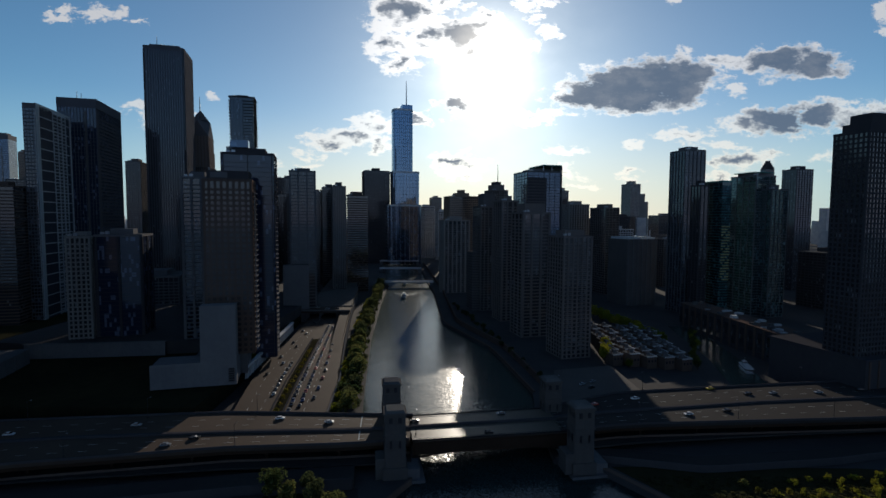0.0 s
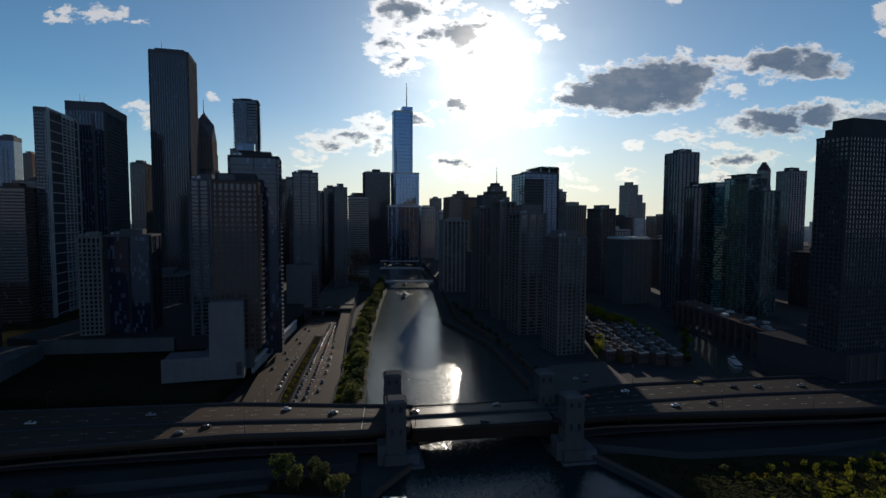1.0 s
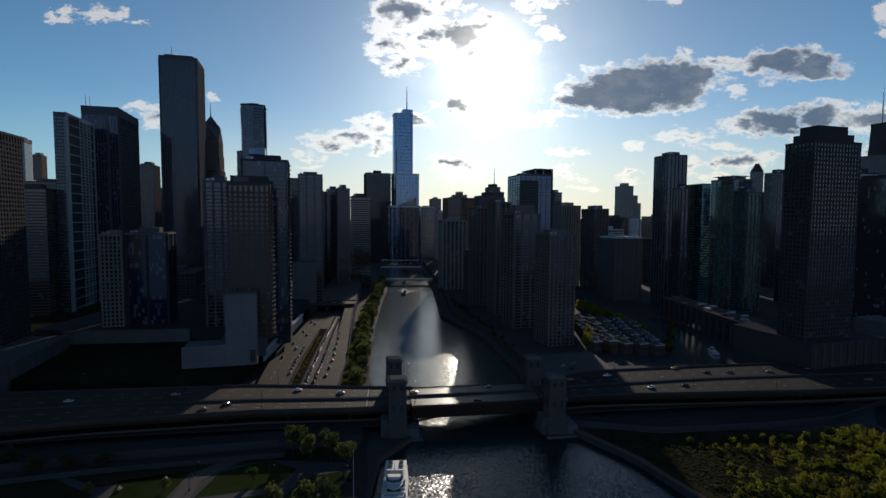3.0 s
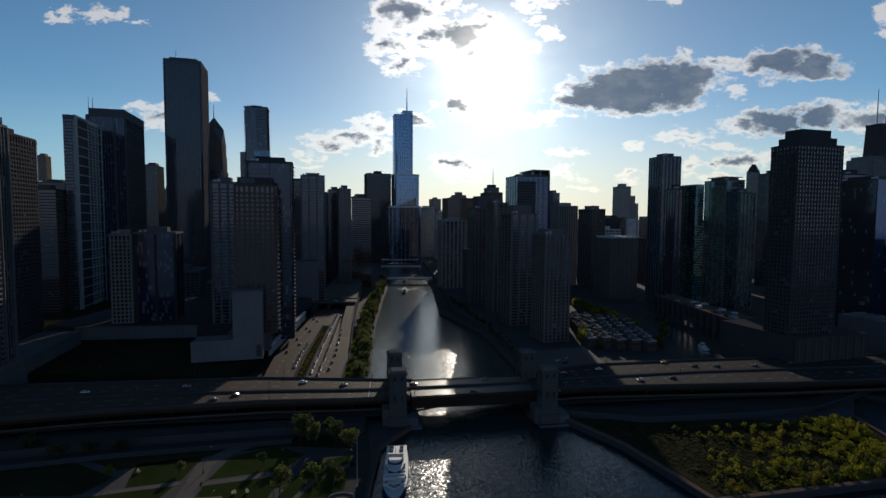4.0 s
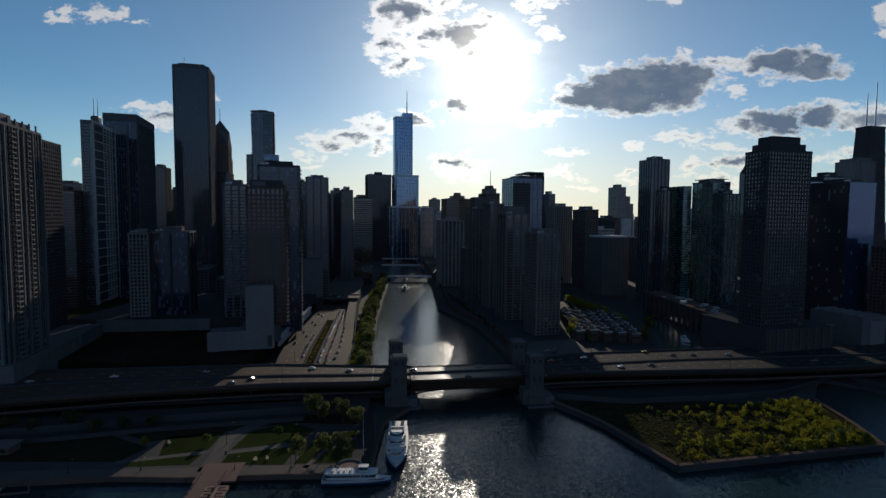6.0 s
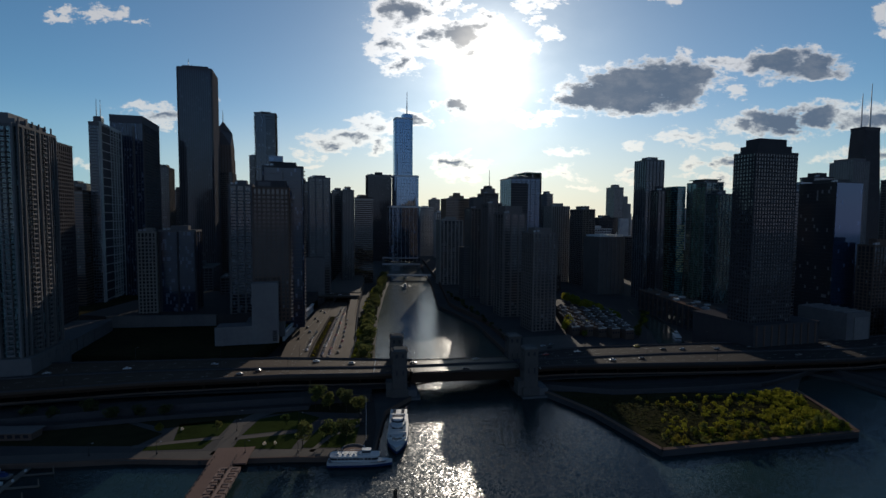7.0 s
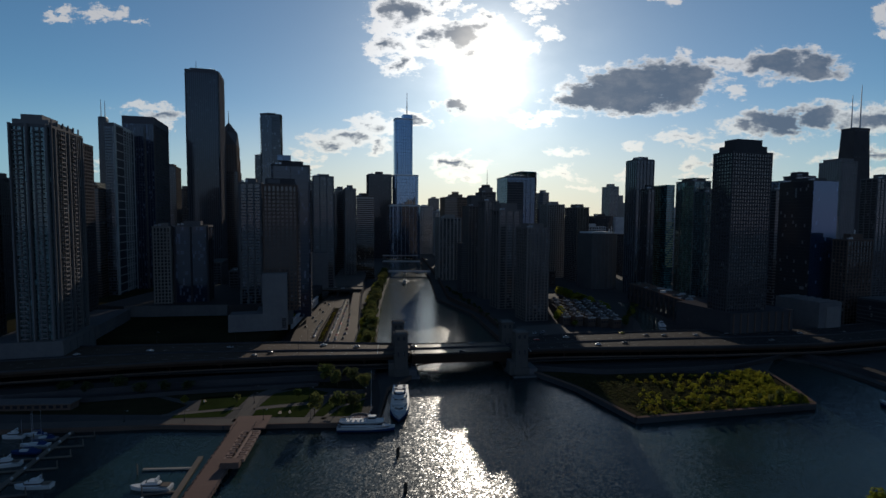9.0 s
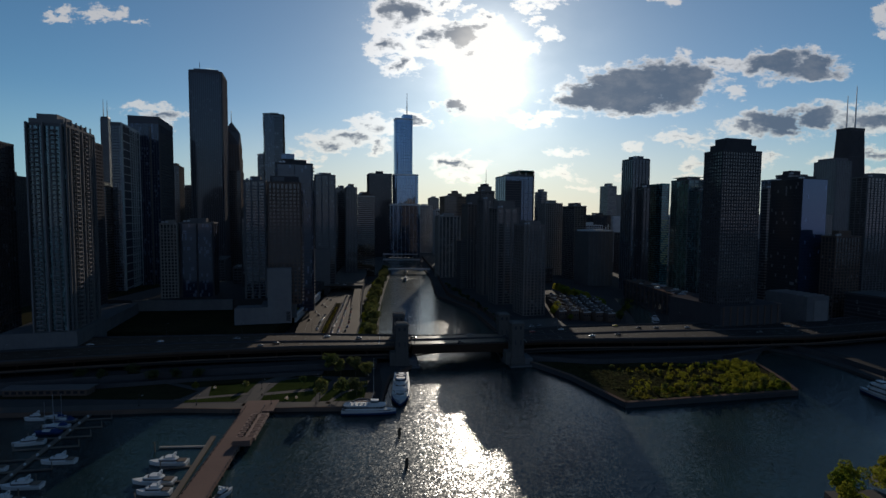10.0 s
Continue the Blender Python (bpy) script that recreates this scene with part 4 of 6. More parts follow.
FARS_N = [(50, 392), (94, 414), (186, 429), (244, 437), (330, 448), (430, 482), (600, 552)]
ROAD_Z = 13.5


def line_strip(name, pts, half, z0, z1, mat, parent):
    """One low wall or beam along a line of points, in one mesh."""
    return strip(name, pts, half, z0, z1, mat, parent)


def shifted(pts, dx, dy):
    return [(x + dx, y + dy) for x, y in pts]


def resample(pts, n):
    lens = [0.0]
    for a, b in zip(pts, pts[1:]):
        lens.append(lens[-1] + math.dist(a, b))
    out = []
    for k in range(n):
        s = lens[-1] * k / (n - 1)
        i = max(j for j in range(len(pts) - 1) if lens[j] <= s + 1e-9)
        f = (s - lens[i]) / (lens[i + 1] - lens[i])
        out.append((pts[i][0] + f * (pts[i + 1][0] - pts[i][0]), pts[i][1] + f * (pts[i + 1][1] - pts[i][1])))
    return out


def viaduct(name, near, mid, far, label, surface):
    top = empty(name, pose(0, 0, 0), label, "viaduct", kind="structure")
    a, b, c = (resample(p, 40) for p in (near, mid, far))
    prism("carriageway", ring(a + shifted(b, 0, -1.0)[::-1]), ROAD_Z - 1.4, ROAD_Z, surface, top)
    prism("carriageway", ring(shifted(b, 0, 1.0) + c[::-1]), ROAD_Z - 1.4, ROAD_Z, surface, top)
    for pts, dy in ((a, 0.3), (c, -0.3)):
        line_strip("parapet", shifted(pts, 0, dy), 0.22, ROAD_Z, ROAD_Z + 1.0, DARKSTONE, top)
    line_strip("median_barrier", b, 0.95, ROAD_Z - 1.5, ROAD_Z + 0.9, DARKSTONE, top)
    for pts, dy in ((a, 1.6), (a, 7), (c, -1.6), (c, -8)):
        line_strip("girder", shifted(pts, 0, dy), 0.35, ROAD_Z - 3.4, ROAD_Z - 1.42, RUST, top)
    line_strip("rear_wall", shifted(c, 0, -2.4), 0.3, 2.0, ROAD_Z - 1.45, CONCRETE, top)
    # dashed lane lines
    for p, q in ((a, b), (b, c)):
        for f in (0.36, 0.66):
            lane = resample([(x0 + f * (x1 - x0), y0 + f * (y1 - y0)) for (x0, y0), (x1, y1) in zip(p, q)], 160)
            v, fc = [], []
            for k in range(0, 158, 3):
                (x0, y0), (x1, y1) = lane[k], lane[k + 1]
                i = len(v)
                z = ROAD_Z + 0.012
                v += [(x0, y0 - 0.1, z), (x1, y1 - 0.1, z), (x1, y1 + 0.1, z), (x0, y0 + 0.1, z)]
                fc.append((i, i + 1, i + 2, i + 3))
            tagged(link("lane_dashes", from_lists("lane_dashes", v, fc), PAINT, top), kind="stuff")
    # the lower level between the columns, with its rail
    strip("lower_deck", [((p[0] + q[0]) / 2, (p[1] + q[1]) / 2 - 2) for p, q in zip(a, b)], 8.5, 5.2, 6.0, ASPHALT, top)
    line_strip("lower_rail", shifted(a, 0, 3.0), 0.2, 6.0, 7.0, BRICK, top)
    for k in range(1, 39, 2):
        for f in (0.16, 0.5, 0.88):
            x, y = a[k][0] + f * (c[k][0] - a[k][0]), a[k][1] + f * (c[k][1] - a[k][1])
            block("column", 1.1, 1.1, ROAD_Z - 3.4 - 2.0, RUST, top, x, y, 2.0)
        (x0, y0), (x1, y1) = a[k], c[k]
        block("cap_beam", 1.6, math.dist(a[k], c[k]) * 0.84, 1.2, RUST, top, (x0 + x1) / 2, (y0 + y1) / 2, ROAD_Z - 4.6, rz=math.degrees(math.atan2(y1 - y0, x1 - x0)) - 90)
    for k in (39, 0):
        if abs(a[k][0]) < 60:
            block("expansion_joint", 0.5, 27, 0.04, PAINT, top, a[k][0] * 1.0 + (-24 if a[k][0] < 0 else 14), (a[k][1] + c[k][1]) / 2 - 1, ROAD_Z + 0.005, rz=6)
    return top


viaduct("viaduct_south", NEAR, MIDS, FARS, "elevated concrete highway with parapets on columns", DECKING)
viaduct("viaduct_north", NEAR_N, MIDS_N, FARS_N, "elevated asphalt highway curving away over columns", ASPHALT)


def bascule_bridge():
    """The double-deck lift bridge: deck, side trusses with curved lower chord, rails."""
    top = empty("lift_bridge", pose(15, 371, 0, 0, 0, 8.6), "dark steel double-deck lift bridge with side trusses", "bridge")
    L = 72
    block("upper_deck", L, 12.6, 1.0, GRATING, top, 0, -7.3, ROAD_Z - 1.0)
    block("upper_deck", L, 12.6, 1.0, GRATING, top, 0, 7.3, ROAD_Z - 1.0)
    block("median_barrier", L, 1.6, 1.9, DARKSTONE, top, 0, 0, ROAD_Z - 1.0)
    block("lower_deck", L, 24, 0.5, RUST, top, 0, 0, ROAD_Z - 5.0)
    for y in (-14.0, 14.0):
        block("top_chord", L, 0.7, 0.9, RUST, top, 0, y, ROAD_Z - 1.9)
        block("walkway", L, 1.6, 0.3, DECKING, top, 0, y, ROAD_Z - 0.6)
        n = 16
        for k in range(n):
            x0, x1 = -L / 2 + L * k / n, -L / 2 + L * (k + 1) / n
            z0, z1 = (ROAD_Z - 5.4 - 3.4 * (2 * x / L) ** 2 for x in (x0, x1))
            v, f = [], []
            box_lists(0, -0.35, 0, math.hypot(x1 - x0, z1 - z0), 0.35, 0.8, v, f)
            link("lower_chord", from_lists("lower_chord", v, f), RUST, top, Matrix.Translation((x0, y, z0)) @ Matrix.Rotation(-math.atan2(z1 - z0, x1 - x0), 4, "Y"))
            block("truss_post", 0.45, 0.45, ROAD_Z - 1.9 - z0, RUST, top, x0, y, z0)
            zt = ROAD_Z - 1.6
            a, b = ((x0, z0), (x1, zt)) if k % 2 else ((x0, zt), (x1, z1))
            v, f = [], []
            box_lists(0, -0.2, -0.2, math.dist(a, b), 0.2, 0.2, v, f)
            link("truss_brace", from_lists("truss_brace", v, f), RUST, top, Matrix.Translation((a[0], y, a[1])) @ Matrix.Rotation(-math.atan2(b[1] - a[1], b[0] - a[0]), 4, "Y"))
        block("web_plate", L, 0.25, 4.8, RUST, top, 0, y, ROAD_Z - 6.6)
        for k in range(37):
            block("rail_post", 0.12, 0.12, 1.1, DARKMETAL, top, -L / 2 + 2 * k, y, ROAD_Z - 0.3)
        block("rail", L, 0.14, 0.14, DARKMETAL, top, 0, y, ROAD_Z + 0.75)
        block("rail_panel", L, 0.06, 0.5, DARKMETAL, top, 0, y, ROAD_Z - 0.1)


bascule_bridge()
piers = empty("bridge_abutment", pose(-26, 366, 0, 0, 0, 9), "massive concrete abutment of the lift bridge", "abutment", "abutments", kind="structure")
block("abutment_block", 15, 50, 7.5, CONCRETE, piers, 0, 0, -2)
block("abutment_ledge", 19, 54, 2.2, CONCRETE, piers, 0, 0, -1)
copy_thing(piers, pose(56, 372, 0, 0, 0, 9))


def bridge_tower(x, y, h):
    top = empty("bridge_tower", pose(x, y, 2, 0, 0, 9), "square limestone bridge tower with small windows and cornice", "tower", "bridge towers")
    prism("shaft", outline(9.2, 9.2, 0.5, True), 0, h - 5.2, LIMESTONE, top, top=0.97)
    block("string_course", 9.5, 9.5, 0.6, LIMESTONE, top, 0, 0, h - 9.5)
    upper = block("upper_wall", 8.6, 8.6, 4.2, LIMESTONE, top, 0, 0, h - 5.2)
    block("cornice", 9.8, 9.8, 0.9, LIMESTONE, top, 0, 0, h - 1.0)
    prism("roof", outline(8.4, 8.4), h - 0.1, h + 0.9, ROOFING, top, top=0.85)
    for a in (0, 90, 180, 270):
        for x0 in (-1.9, 1.9):
            m = pose(0, 0, 0, 0, 0, a) @ pose(x0, -4.33, 0.8)
            link("window", block_mesh(1.5, 0.2, 2.4, DARKMETAL), DARKMETAL, upper, m)
            m2 = pose(0, 0, 0, 0, 0, a) @ pose(x0, -4.75, h - 15.0)
            link("window", block_mesh(0.8, 0.3, 3.2, DARKMETAL), DARKMETAL, top, m2)
    block("plinth", 10.6, 10.6, 5.0, LIMESTONE, top, 0, 0, 0)
    block("buttress", 4.0, 8.0, 9.0, LIMESTONE, top, -6.3, 0, 0)
    return top


for x, y, h in ((-25.7, 344.5, 28.5), (-31.5, 384, 27.5), (55.5, 350, 29), (50.5, 389.5, 27.5)):
    bridge_tower(x, y, h)


def street_lamp(x, y, z, h=10.0, turn=0, arms=1):
    top = empty("street_lamp", pose(x, y, z, 0, 0, turn), "slim dark metal street lamp with a curved arm", "street lamp", "street lamps")
    prism("pole", outline(0.24, 0.24, 0.12), 0, h, DARKMETAL, top, top=0.6)
    block("base", 0.5, 0.5, 0.8, DARKMETAL, top)
    for s in (1, -1)[:arms]:
        arm = block("arm", 1.8, 0.12, 0.12, DARKMETAL, top, 0.9 * s, 0, h - 0.1)
        block("lamp_head", 0.8, 0.35, 0.2, STEEL, arm, 1.0 * s, 0, -0.15)
    return top


lamp = street_lamp(-24, 376, ROAD_Z, 16)
for x, y, h in ((-17.5, 358, 11), (-98, 379, 10), (-150, 374, 10), (-205, 369, 10), (-95, 345, 10), (-160, 333, 10), (-215, 319, 10), (-270, 304, 10), (60, 412, 10), (110, 419, 10), (160, 424, 10), (210, 431, 10), (90, 372, 10), (140, 376, 10), (190, 380, 10)):
    street_lamp(x, y, ROAD_Z, h, 80)

# lower roads beside the viaduct
for pts, half, z, name in (([(-620, 190), (-420, 240), (-235, 294), (-150, 318), (-70, 334), (-42, 338)], 6, 6.0, "lower_road"), ([(-330, 262), (-235, 282), (-150, 306), (-75, 322)], 3.2, 3.4, "service_road"),
                           ([(62, 362), (110, 352), (170, 360), (215, 370), (248, 388), (280, 408), (320, 418)], 5, 4.4, "exit_ramp"), ([(272, 430), (286, 400), (299, 360), (302, 310), (318, 240), (350, 190)], 5, 4.6, "shore_road")):
    tagged(strip(name, resample(pts, 30), half, 2.0 if z > 4 else z - 0.3, z, ASPHALT), "grey asphalt side road below the viaduct", "road", kind="structure")
    wall = strip("kerb_wall", [(x - (half if name == "shore_road" else 0), y - (half if name != "shore_road" else 0)) for x, y in resample(pts, 30)], 0.25, 2.0, z + 0.9, DARKSTONE)
    tagged(wall, "low concrete edge wall of the side road", "wall", kind="structure")


# ---- riverside drive ----
def riverside_drive():
    left = resample([(-116, 386), (-128, 447), (-137, 557), (-146, 650), (-150, 790), (-190, 1000)], 30)
    right = resample([(-66, 386), (-72, 450), (-90, 558), (-108, 680), (-121, 790), (-160, 1000)], 30)
    road = prism("road", ring(left + right[::-1]), 2.0, 8.0, DECKING)
    tagged(road, "broad pale concrete riverside drive crowded with traffic", "road", kind="structure")
    for f in (0.14, 0.28, 0.60, 0.74):
        lane = resample([(a[0] + f * (b[0] - a[0]), a[1] + f * (b[1] - a[1])) for a, b in zip(left, right)], 150)
        v, fc = [], []
        for k in range(0, 96, 3):
            (x0, y0), (x1, y1) = lane[k], lane[k + 1]
            i = len(v)
            v += [(x0 - 0.1, y0, 8.012), (x0 + 0.1, y0, 8.012), (x1 + 0.1, y1, 8.012), (x1 - 0.1, y1, 8.012)]
            fc.append((i, i + 1, i + 2, i + 3))
        tagged(link("lane_dashes", from_lists("lane_dashes", v, fc), PAINT, road), kind="stuff")
    med = empty("planted_median", pose(0, 0, 0), "sunken dark median strip with ramps and planting", "median", kind="structure")
    for f in (0.40, 0.53):
        line_strip("median_wall", [(a[0] + f * (b[0] - a[0]), a[1] + f * (b[1] - a[1])) for a, b in zip(left[:9], right[:9])], 0.3, 8.0, 9.0, DARKSTONE, med)
    strip("median_bed", [(a[0] + 0.465 * (b[0] - a[0]), a[1] + 0.465 * (b[1] - a[1])) for a, b in zip(left[:9], right[:9])], 2.6, 7.9, 8.06, SOIL, med)
    line_strip("side_wall", right, 0.4, 2.0, 9.2, CONCRETE, road)
    # the ramp that climbs on the river side
    ramp = [(a[0] + 0.86 * (b[0] - a[0]), a[1] + 0.86 * (b[1] - a[1])) for a, b in zip(left[6:22], right[6:22])]
    edge = ribbon(ramp, 4.2)
    n = len(ramp)
    z = [8.05 + 7.5 * min(1, k / 8) for k in range(n)]
    v = [(x, y, zz) for (x, y), zz in zip(edge[:n], z)] + [(x, y, zz) for (x, y), zz in zip(edge[n:][::-1], z)]
    v += [(x, y, 7.9) for x, y, _ in v]
    f = [(k, n + k, n + k + 1, k + 1) for k in range(n - 1)] + [(2 * n + k, k, k + 1, 2 * n + k + 1) for k in range(n - 1)] + [(n + k, 3 * n + k, 3 * n + k + 1, n + k + 1) for k in range(n - 1)]
    tagged(link("ramp", from_lists("ramp", v, f), DECKING), "concrete ramp climbing beside the riverside drive", "road", kind="structure")
    slab = empty("cross_street", pose(-130, 655, 0, 0, 0, 5), "concrete street bridge crossing over the drive", "bridge")
    block("deck", 52, 26, 1.6, DECKING, slab, 0, 0, 14)
    for y in (-12.8, 12.8):
        block("parapet", 52, 0.4, 1.0, CONCRETE, slab, 0, y, 15.6)
    for x in (-20, -5, 12, 22):
        for y in (-9, 0, 9):
            block("column", 1.2, 1.2, 6.0, CONCRETE, slab, x, y, 8)
    tagged(prism("upper_street", ring([(-152, 668), (-108, 672), (-122, 800), (-155, 960), (-190, 960), (-170, 800)]), 8.05, 15.6, PAVING), "upper level street along the towers", "road", kind="structure")
    # arcaded wall on the landward side
    wall = empty("arcade_wall", pose(-132, 450, 8, 0, 0, 94.9), "tan concrete arcade wall along the drive, whitened for grazing sun, with planters", "wall")
    # wall and pilasters paler than tan concrete: grazing sunlight put into the colour
    block("wall_face", 136, 0.6, 7.0, TRIM, wall, 68, 0.8, 0)
    for k in range(24):
        block("pilaster", 1.0, 1.0, 7.0, HAZESUN_STONE, wall, 2 + 5.75 * k, 0.0, 0)
    block("coping", 137, 2.4, 1.2, WHITE, wall, 68, 0.4, 7.0)
    block("pavilion", 9, 3.4, 10.5, PALE, wall, 60, 0.6, 0)
    return left, right


DRIVE_L, DRIVE_R = riverside_drive()

# ---- cars ----
def car_template(paint):
    top = empty("car", pose(0, 0, 0), "", "car")
    prof = [(-2.2, 0.35), (2.2, 0.35), (2.25, 0.75), (1.3, 0.95), (-1.9, 1.0), (-2.25, 0.85)]
    cab = [(-1.75, 0.96), (1.15, 0.94), (0.45, 1.45), (-1.15, 1.47)]
    for name, pts, half, mat in (("body", prof, 0.9, paint), ("cabin", cab, 0.78, CAR_GLASS)):
        n = len(pts)
        k = 0.86 if name == "cabin" else 1.0
        v = [(x, -half * (k if z > 1.2 else 1), z) for x, z in pts] + [(x, half * (k if z > 1.2 else 1), z) for x, z in pts]
        f = [tuple(range(n)), tuple(range(2 * n - 1, n - 1, -1))] + [(i, n + i, n + (i + 1) % n, (i + 1) % n) for i in range(n)]
        if name == "body":
            box_lists(-1.1, -0.66, 1.45, 0.4, 0.66, 1.51, v, f)
        link(name, from_lists(name, v, f), mat, top)
    if "wheel" not in MESHES:
        MESHES["wheel"] = prism_mesh("wheel", outline(0.64, 0.64, 0.32, n=3), 0, 0.22)
        MESHES["wheel"].materials.append(RUBBER)
    for x in (-1.35, 1.4):
        for y in (-0.9, 0.68):
            wheel = link("wheel", MESHES["wheel"], RUBBER, top, Matrix.Translation((x, y, 0.32)) @ Matrix.Rotation(radians(-90), 4, "X"))
    for y in (-0.6, 0.6):
        block("headlight", 0.08, 0.35, 0.14, WHITE, top, 2.2, y, 0.62)
    return top


CARS = {}
NAMES = ("white", "black", "silver", "dark red", "navy blue", "grey", "yellow")


def car(x, y, z, heading, k, where, group):
    m = pose(x, y, z, 0, 0, heading)
    if k not in CARS:
        CARS[k] = car_template(PAINTS[k])
        CARS[k].matrix_basis = m
        ob = CARS[k]
    else:
        ob = copy_thing(CARS[k], m)
    tagged(ob, "%s saloon car %s" % (NAMES[k], where), "car", group)


rng = random.Random(11)
for x, y, k in ((-201, 354, 0), (-244, 343, 2), (-116, 352, 1), (-60, 370, 2), (-19, 372, 1), (16, 360, 1), (24, 382, 5), (-150, 365, 2), (-85, 374, 0), (-125, 345, 5),
                (119, 383, 0), (141, 388, 1), (182, 414, 5), (209, 416, 2), (167, 413, 1), (100, 404, 0), (75, 395, 3), (236, 420, 1), (150, 421, 6), (260, 400, 5), (300, 425, 2), (340, 430, 1)):
    car(x, y, ROAD_Z, 10 if y < 380 else 188, k, "driving on the elevated highway", "cars on the highway")
for lane, f, y0, y1, gap, ks in ((0, 0.58, 0.02, 0.36, 6.4, (5, 1, 4, 1, 1, 2)), (1, 0.68, 0.03, 0.35, 7.2, (1, 4, 1, 3, 5, 1)), (2, 0.335, 0.06, 0.17, 6.6, (0, 5, 2, 1, 5)), (3, 0.80, 0.05, 0.40, 17, (1, 4, 3)), (4, 0.12, 0.12, 0.34, 40, (1, 5)), (5, 0.22, 0.16, 0.4, 45, (2, 1))):
    line = [(a[0] + f * (b[0] - a[0]), a[1] + f * (b[1] - a[1])) for a, b in zip(DRIVE_L, DRIVE_R)]
    pts = resample(line, 300)
    i, n = int(300 * y0), 0
    while i < 300 * y1:
        x, y = pts[i]
        head = math.degrees(math.atan2(pts[i + 1][1] - y, pts[i + 1][0] - x))
        car(x + rng.uniform(-0.3, 0.3), y, 8.01, head + (180 if f > 0.5 else 0), ks[n % len(ks)], "queueing on the riverside drive", "cars on the drive")
        n += 1
        i += max(2, round((gap + rng.uniform(-0.8, 2.4)) / 2.1))
for x, y, k in ((-128, 652, 0), (-118, 655, 1), (-140, 660, 2)):
    car(x, y, 15.6, 5, k, "on the street bridge over the drive", "cars on the drive")


# ---- trees ----
def crown_mesh(seed, rx, rz, n, size, count=9, spread=0.5, lo=0.35, hi=0.6):
    """A crown: many small leaf clumps, thrown in uneven lobes with gaps between."""
    r = random.Random(seed)
    lobes = [(r.uniform(-spread, spread), r.uniform(-spread, spread), r.uniform(-0.45, 0.6), r.uniform(lo, hi)) for _ in range(count)]
    v, f = [], []
    for _ in range(n):
        lx, ly, lz, lr = r.choice(lobes)
        d = Vector((r.gauss(0, 1), r.gauss(0, 1), r.gauss(0, 1))).normalized() * lr * r.uniform(0.7, 1.05)
        c = Vector(((lx + d.x) * rx, (ly + d.y) * rx, (lz + d.z) * rz))
        a = Vector((r.gauss(0, 1), r.gauss(0, 1), r.gauss(0, 1))).normalized()
        b = a.cross(Vector((r.gauss(0, 1), r.gauss(0, 1), r.gauss(0, 1)))).normalized()
        s = size * r.uniform(0.6, 1.3)
        i = len(v)
        v += [tuple(c + a * s), tuple(c + b * s * 0.7), tuple(c - a * s), tuple(c - b * s * 0.7)]
        f.append((i, i + 1, i + 2, i + 3))
    return from_lists("crown", v, f)


def trunk_mesh(h, r0):
    v, f = [], []
    rings = [(0, 0, 0, r0), (0.05, 0.02, h * 0.5, r0 * 0.7), (0.1, 0.06, h, r0 * 0.35)]
    for x, y, z, r in rings:
        v += [(x + r * math.cos(a * math.pi / 3), y + r * math.sin(a * math.pi / 3), z) for a in range(6)]
    for k in range(2):
        f += [(6 * k + a, 6 * k + (a + 1) % 6, 6 * k + 6 + (a + 1) % 6, 6 * k + 6 + a) for a in range(6)]
    for a in range(4):
        ang = a * 1.6 + 0.4
        i = len(v)
        d = Vector((math.cos(ang), math.sin(ang), 0))
        q = Vector((-d.y, d.x, 0)) * r0 * 0.25
        s = Vector((0.05, 0.02, h * 0.55 + 0.1 * a))
        e = s + d * h * 0.38 + Vector((0, 0, h * 0.42))
        v += [tuple(s + q), tuple(s - q), tuple(s + Vector((0, 0, r0 * 0.5))), tuple(e)]
        f += [(i, i + 1, i + 3), (i + 1, i + 2, i + 3), (i + 2, i, i + 3)]
    return from_lists("trunk", v, f)


LEAVES = {"green": leaf_material("green_leaves", (0.078, 0.090, 0.030)), "dark": leaf_material("dark_leaves", (0.050, 0.062, 0.026)), "yellow": leaf_material("spring_leaves", (0.165, 0.168, 0.020)), "olive": leaf_material("olive_leaves", (0.125, 0.112, 0.02)), "blossom": leaf_material("blossom", (0.45, 0.42, 0.36))}
TEMPLATES = {}


def plant(kind, x, y, z, scale, rng, label, category, group, name):
    tint, shape = kind
    key = (tint, shape, rng.randrange(3), name, category)
    m = pose(x, y, z, 0, 0, rng.uniform(0, 360)) @ Matrix.Diagonal((scale * rng.uniform(0.85, 1.15), scale * rng.uniform(0.85, 1.15), scale * rng.uniform(0.88, 1.15), 1))
    if key not in TEMPLATES:
        top = empty(name, m, label, category, group)
        rx, rz, h, n, size = {"tree": (4.2, 3.6, 4.6, 1250, 0.36), "bush": (1.9, 1.7, 1.2, 300, 0.28), "tall": (2.2, 3.4, 2.6, 480, 0.32), "thicket": (3.0, 1.7, 0.5, 330, 0.34)}[shape]
        tr = trunk_mesh(h, 0.22 if shape == "tree" else 0.09)
        link("trunk", tr, BARK, top)
        cr = crown_mesh(7 + key[2] * 31 + len(tint), rx, rz, n, size, *((16, 0.95, 0.16, 0.34) if shape == "thicket" else ()))
        link("crown", cr, LEAVES[tint], top, pose(0, 0, h + rz * 0.35))
        TEMPLATES[key] = top
        return top
    ob = copy_thing(TEMPLATES[key], pose(x, y, z))
    ob.matrix_basis = m
    return tagged(ob, label, category, group)


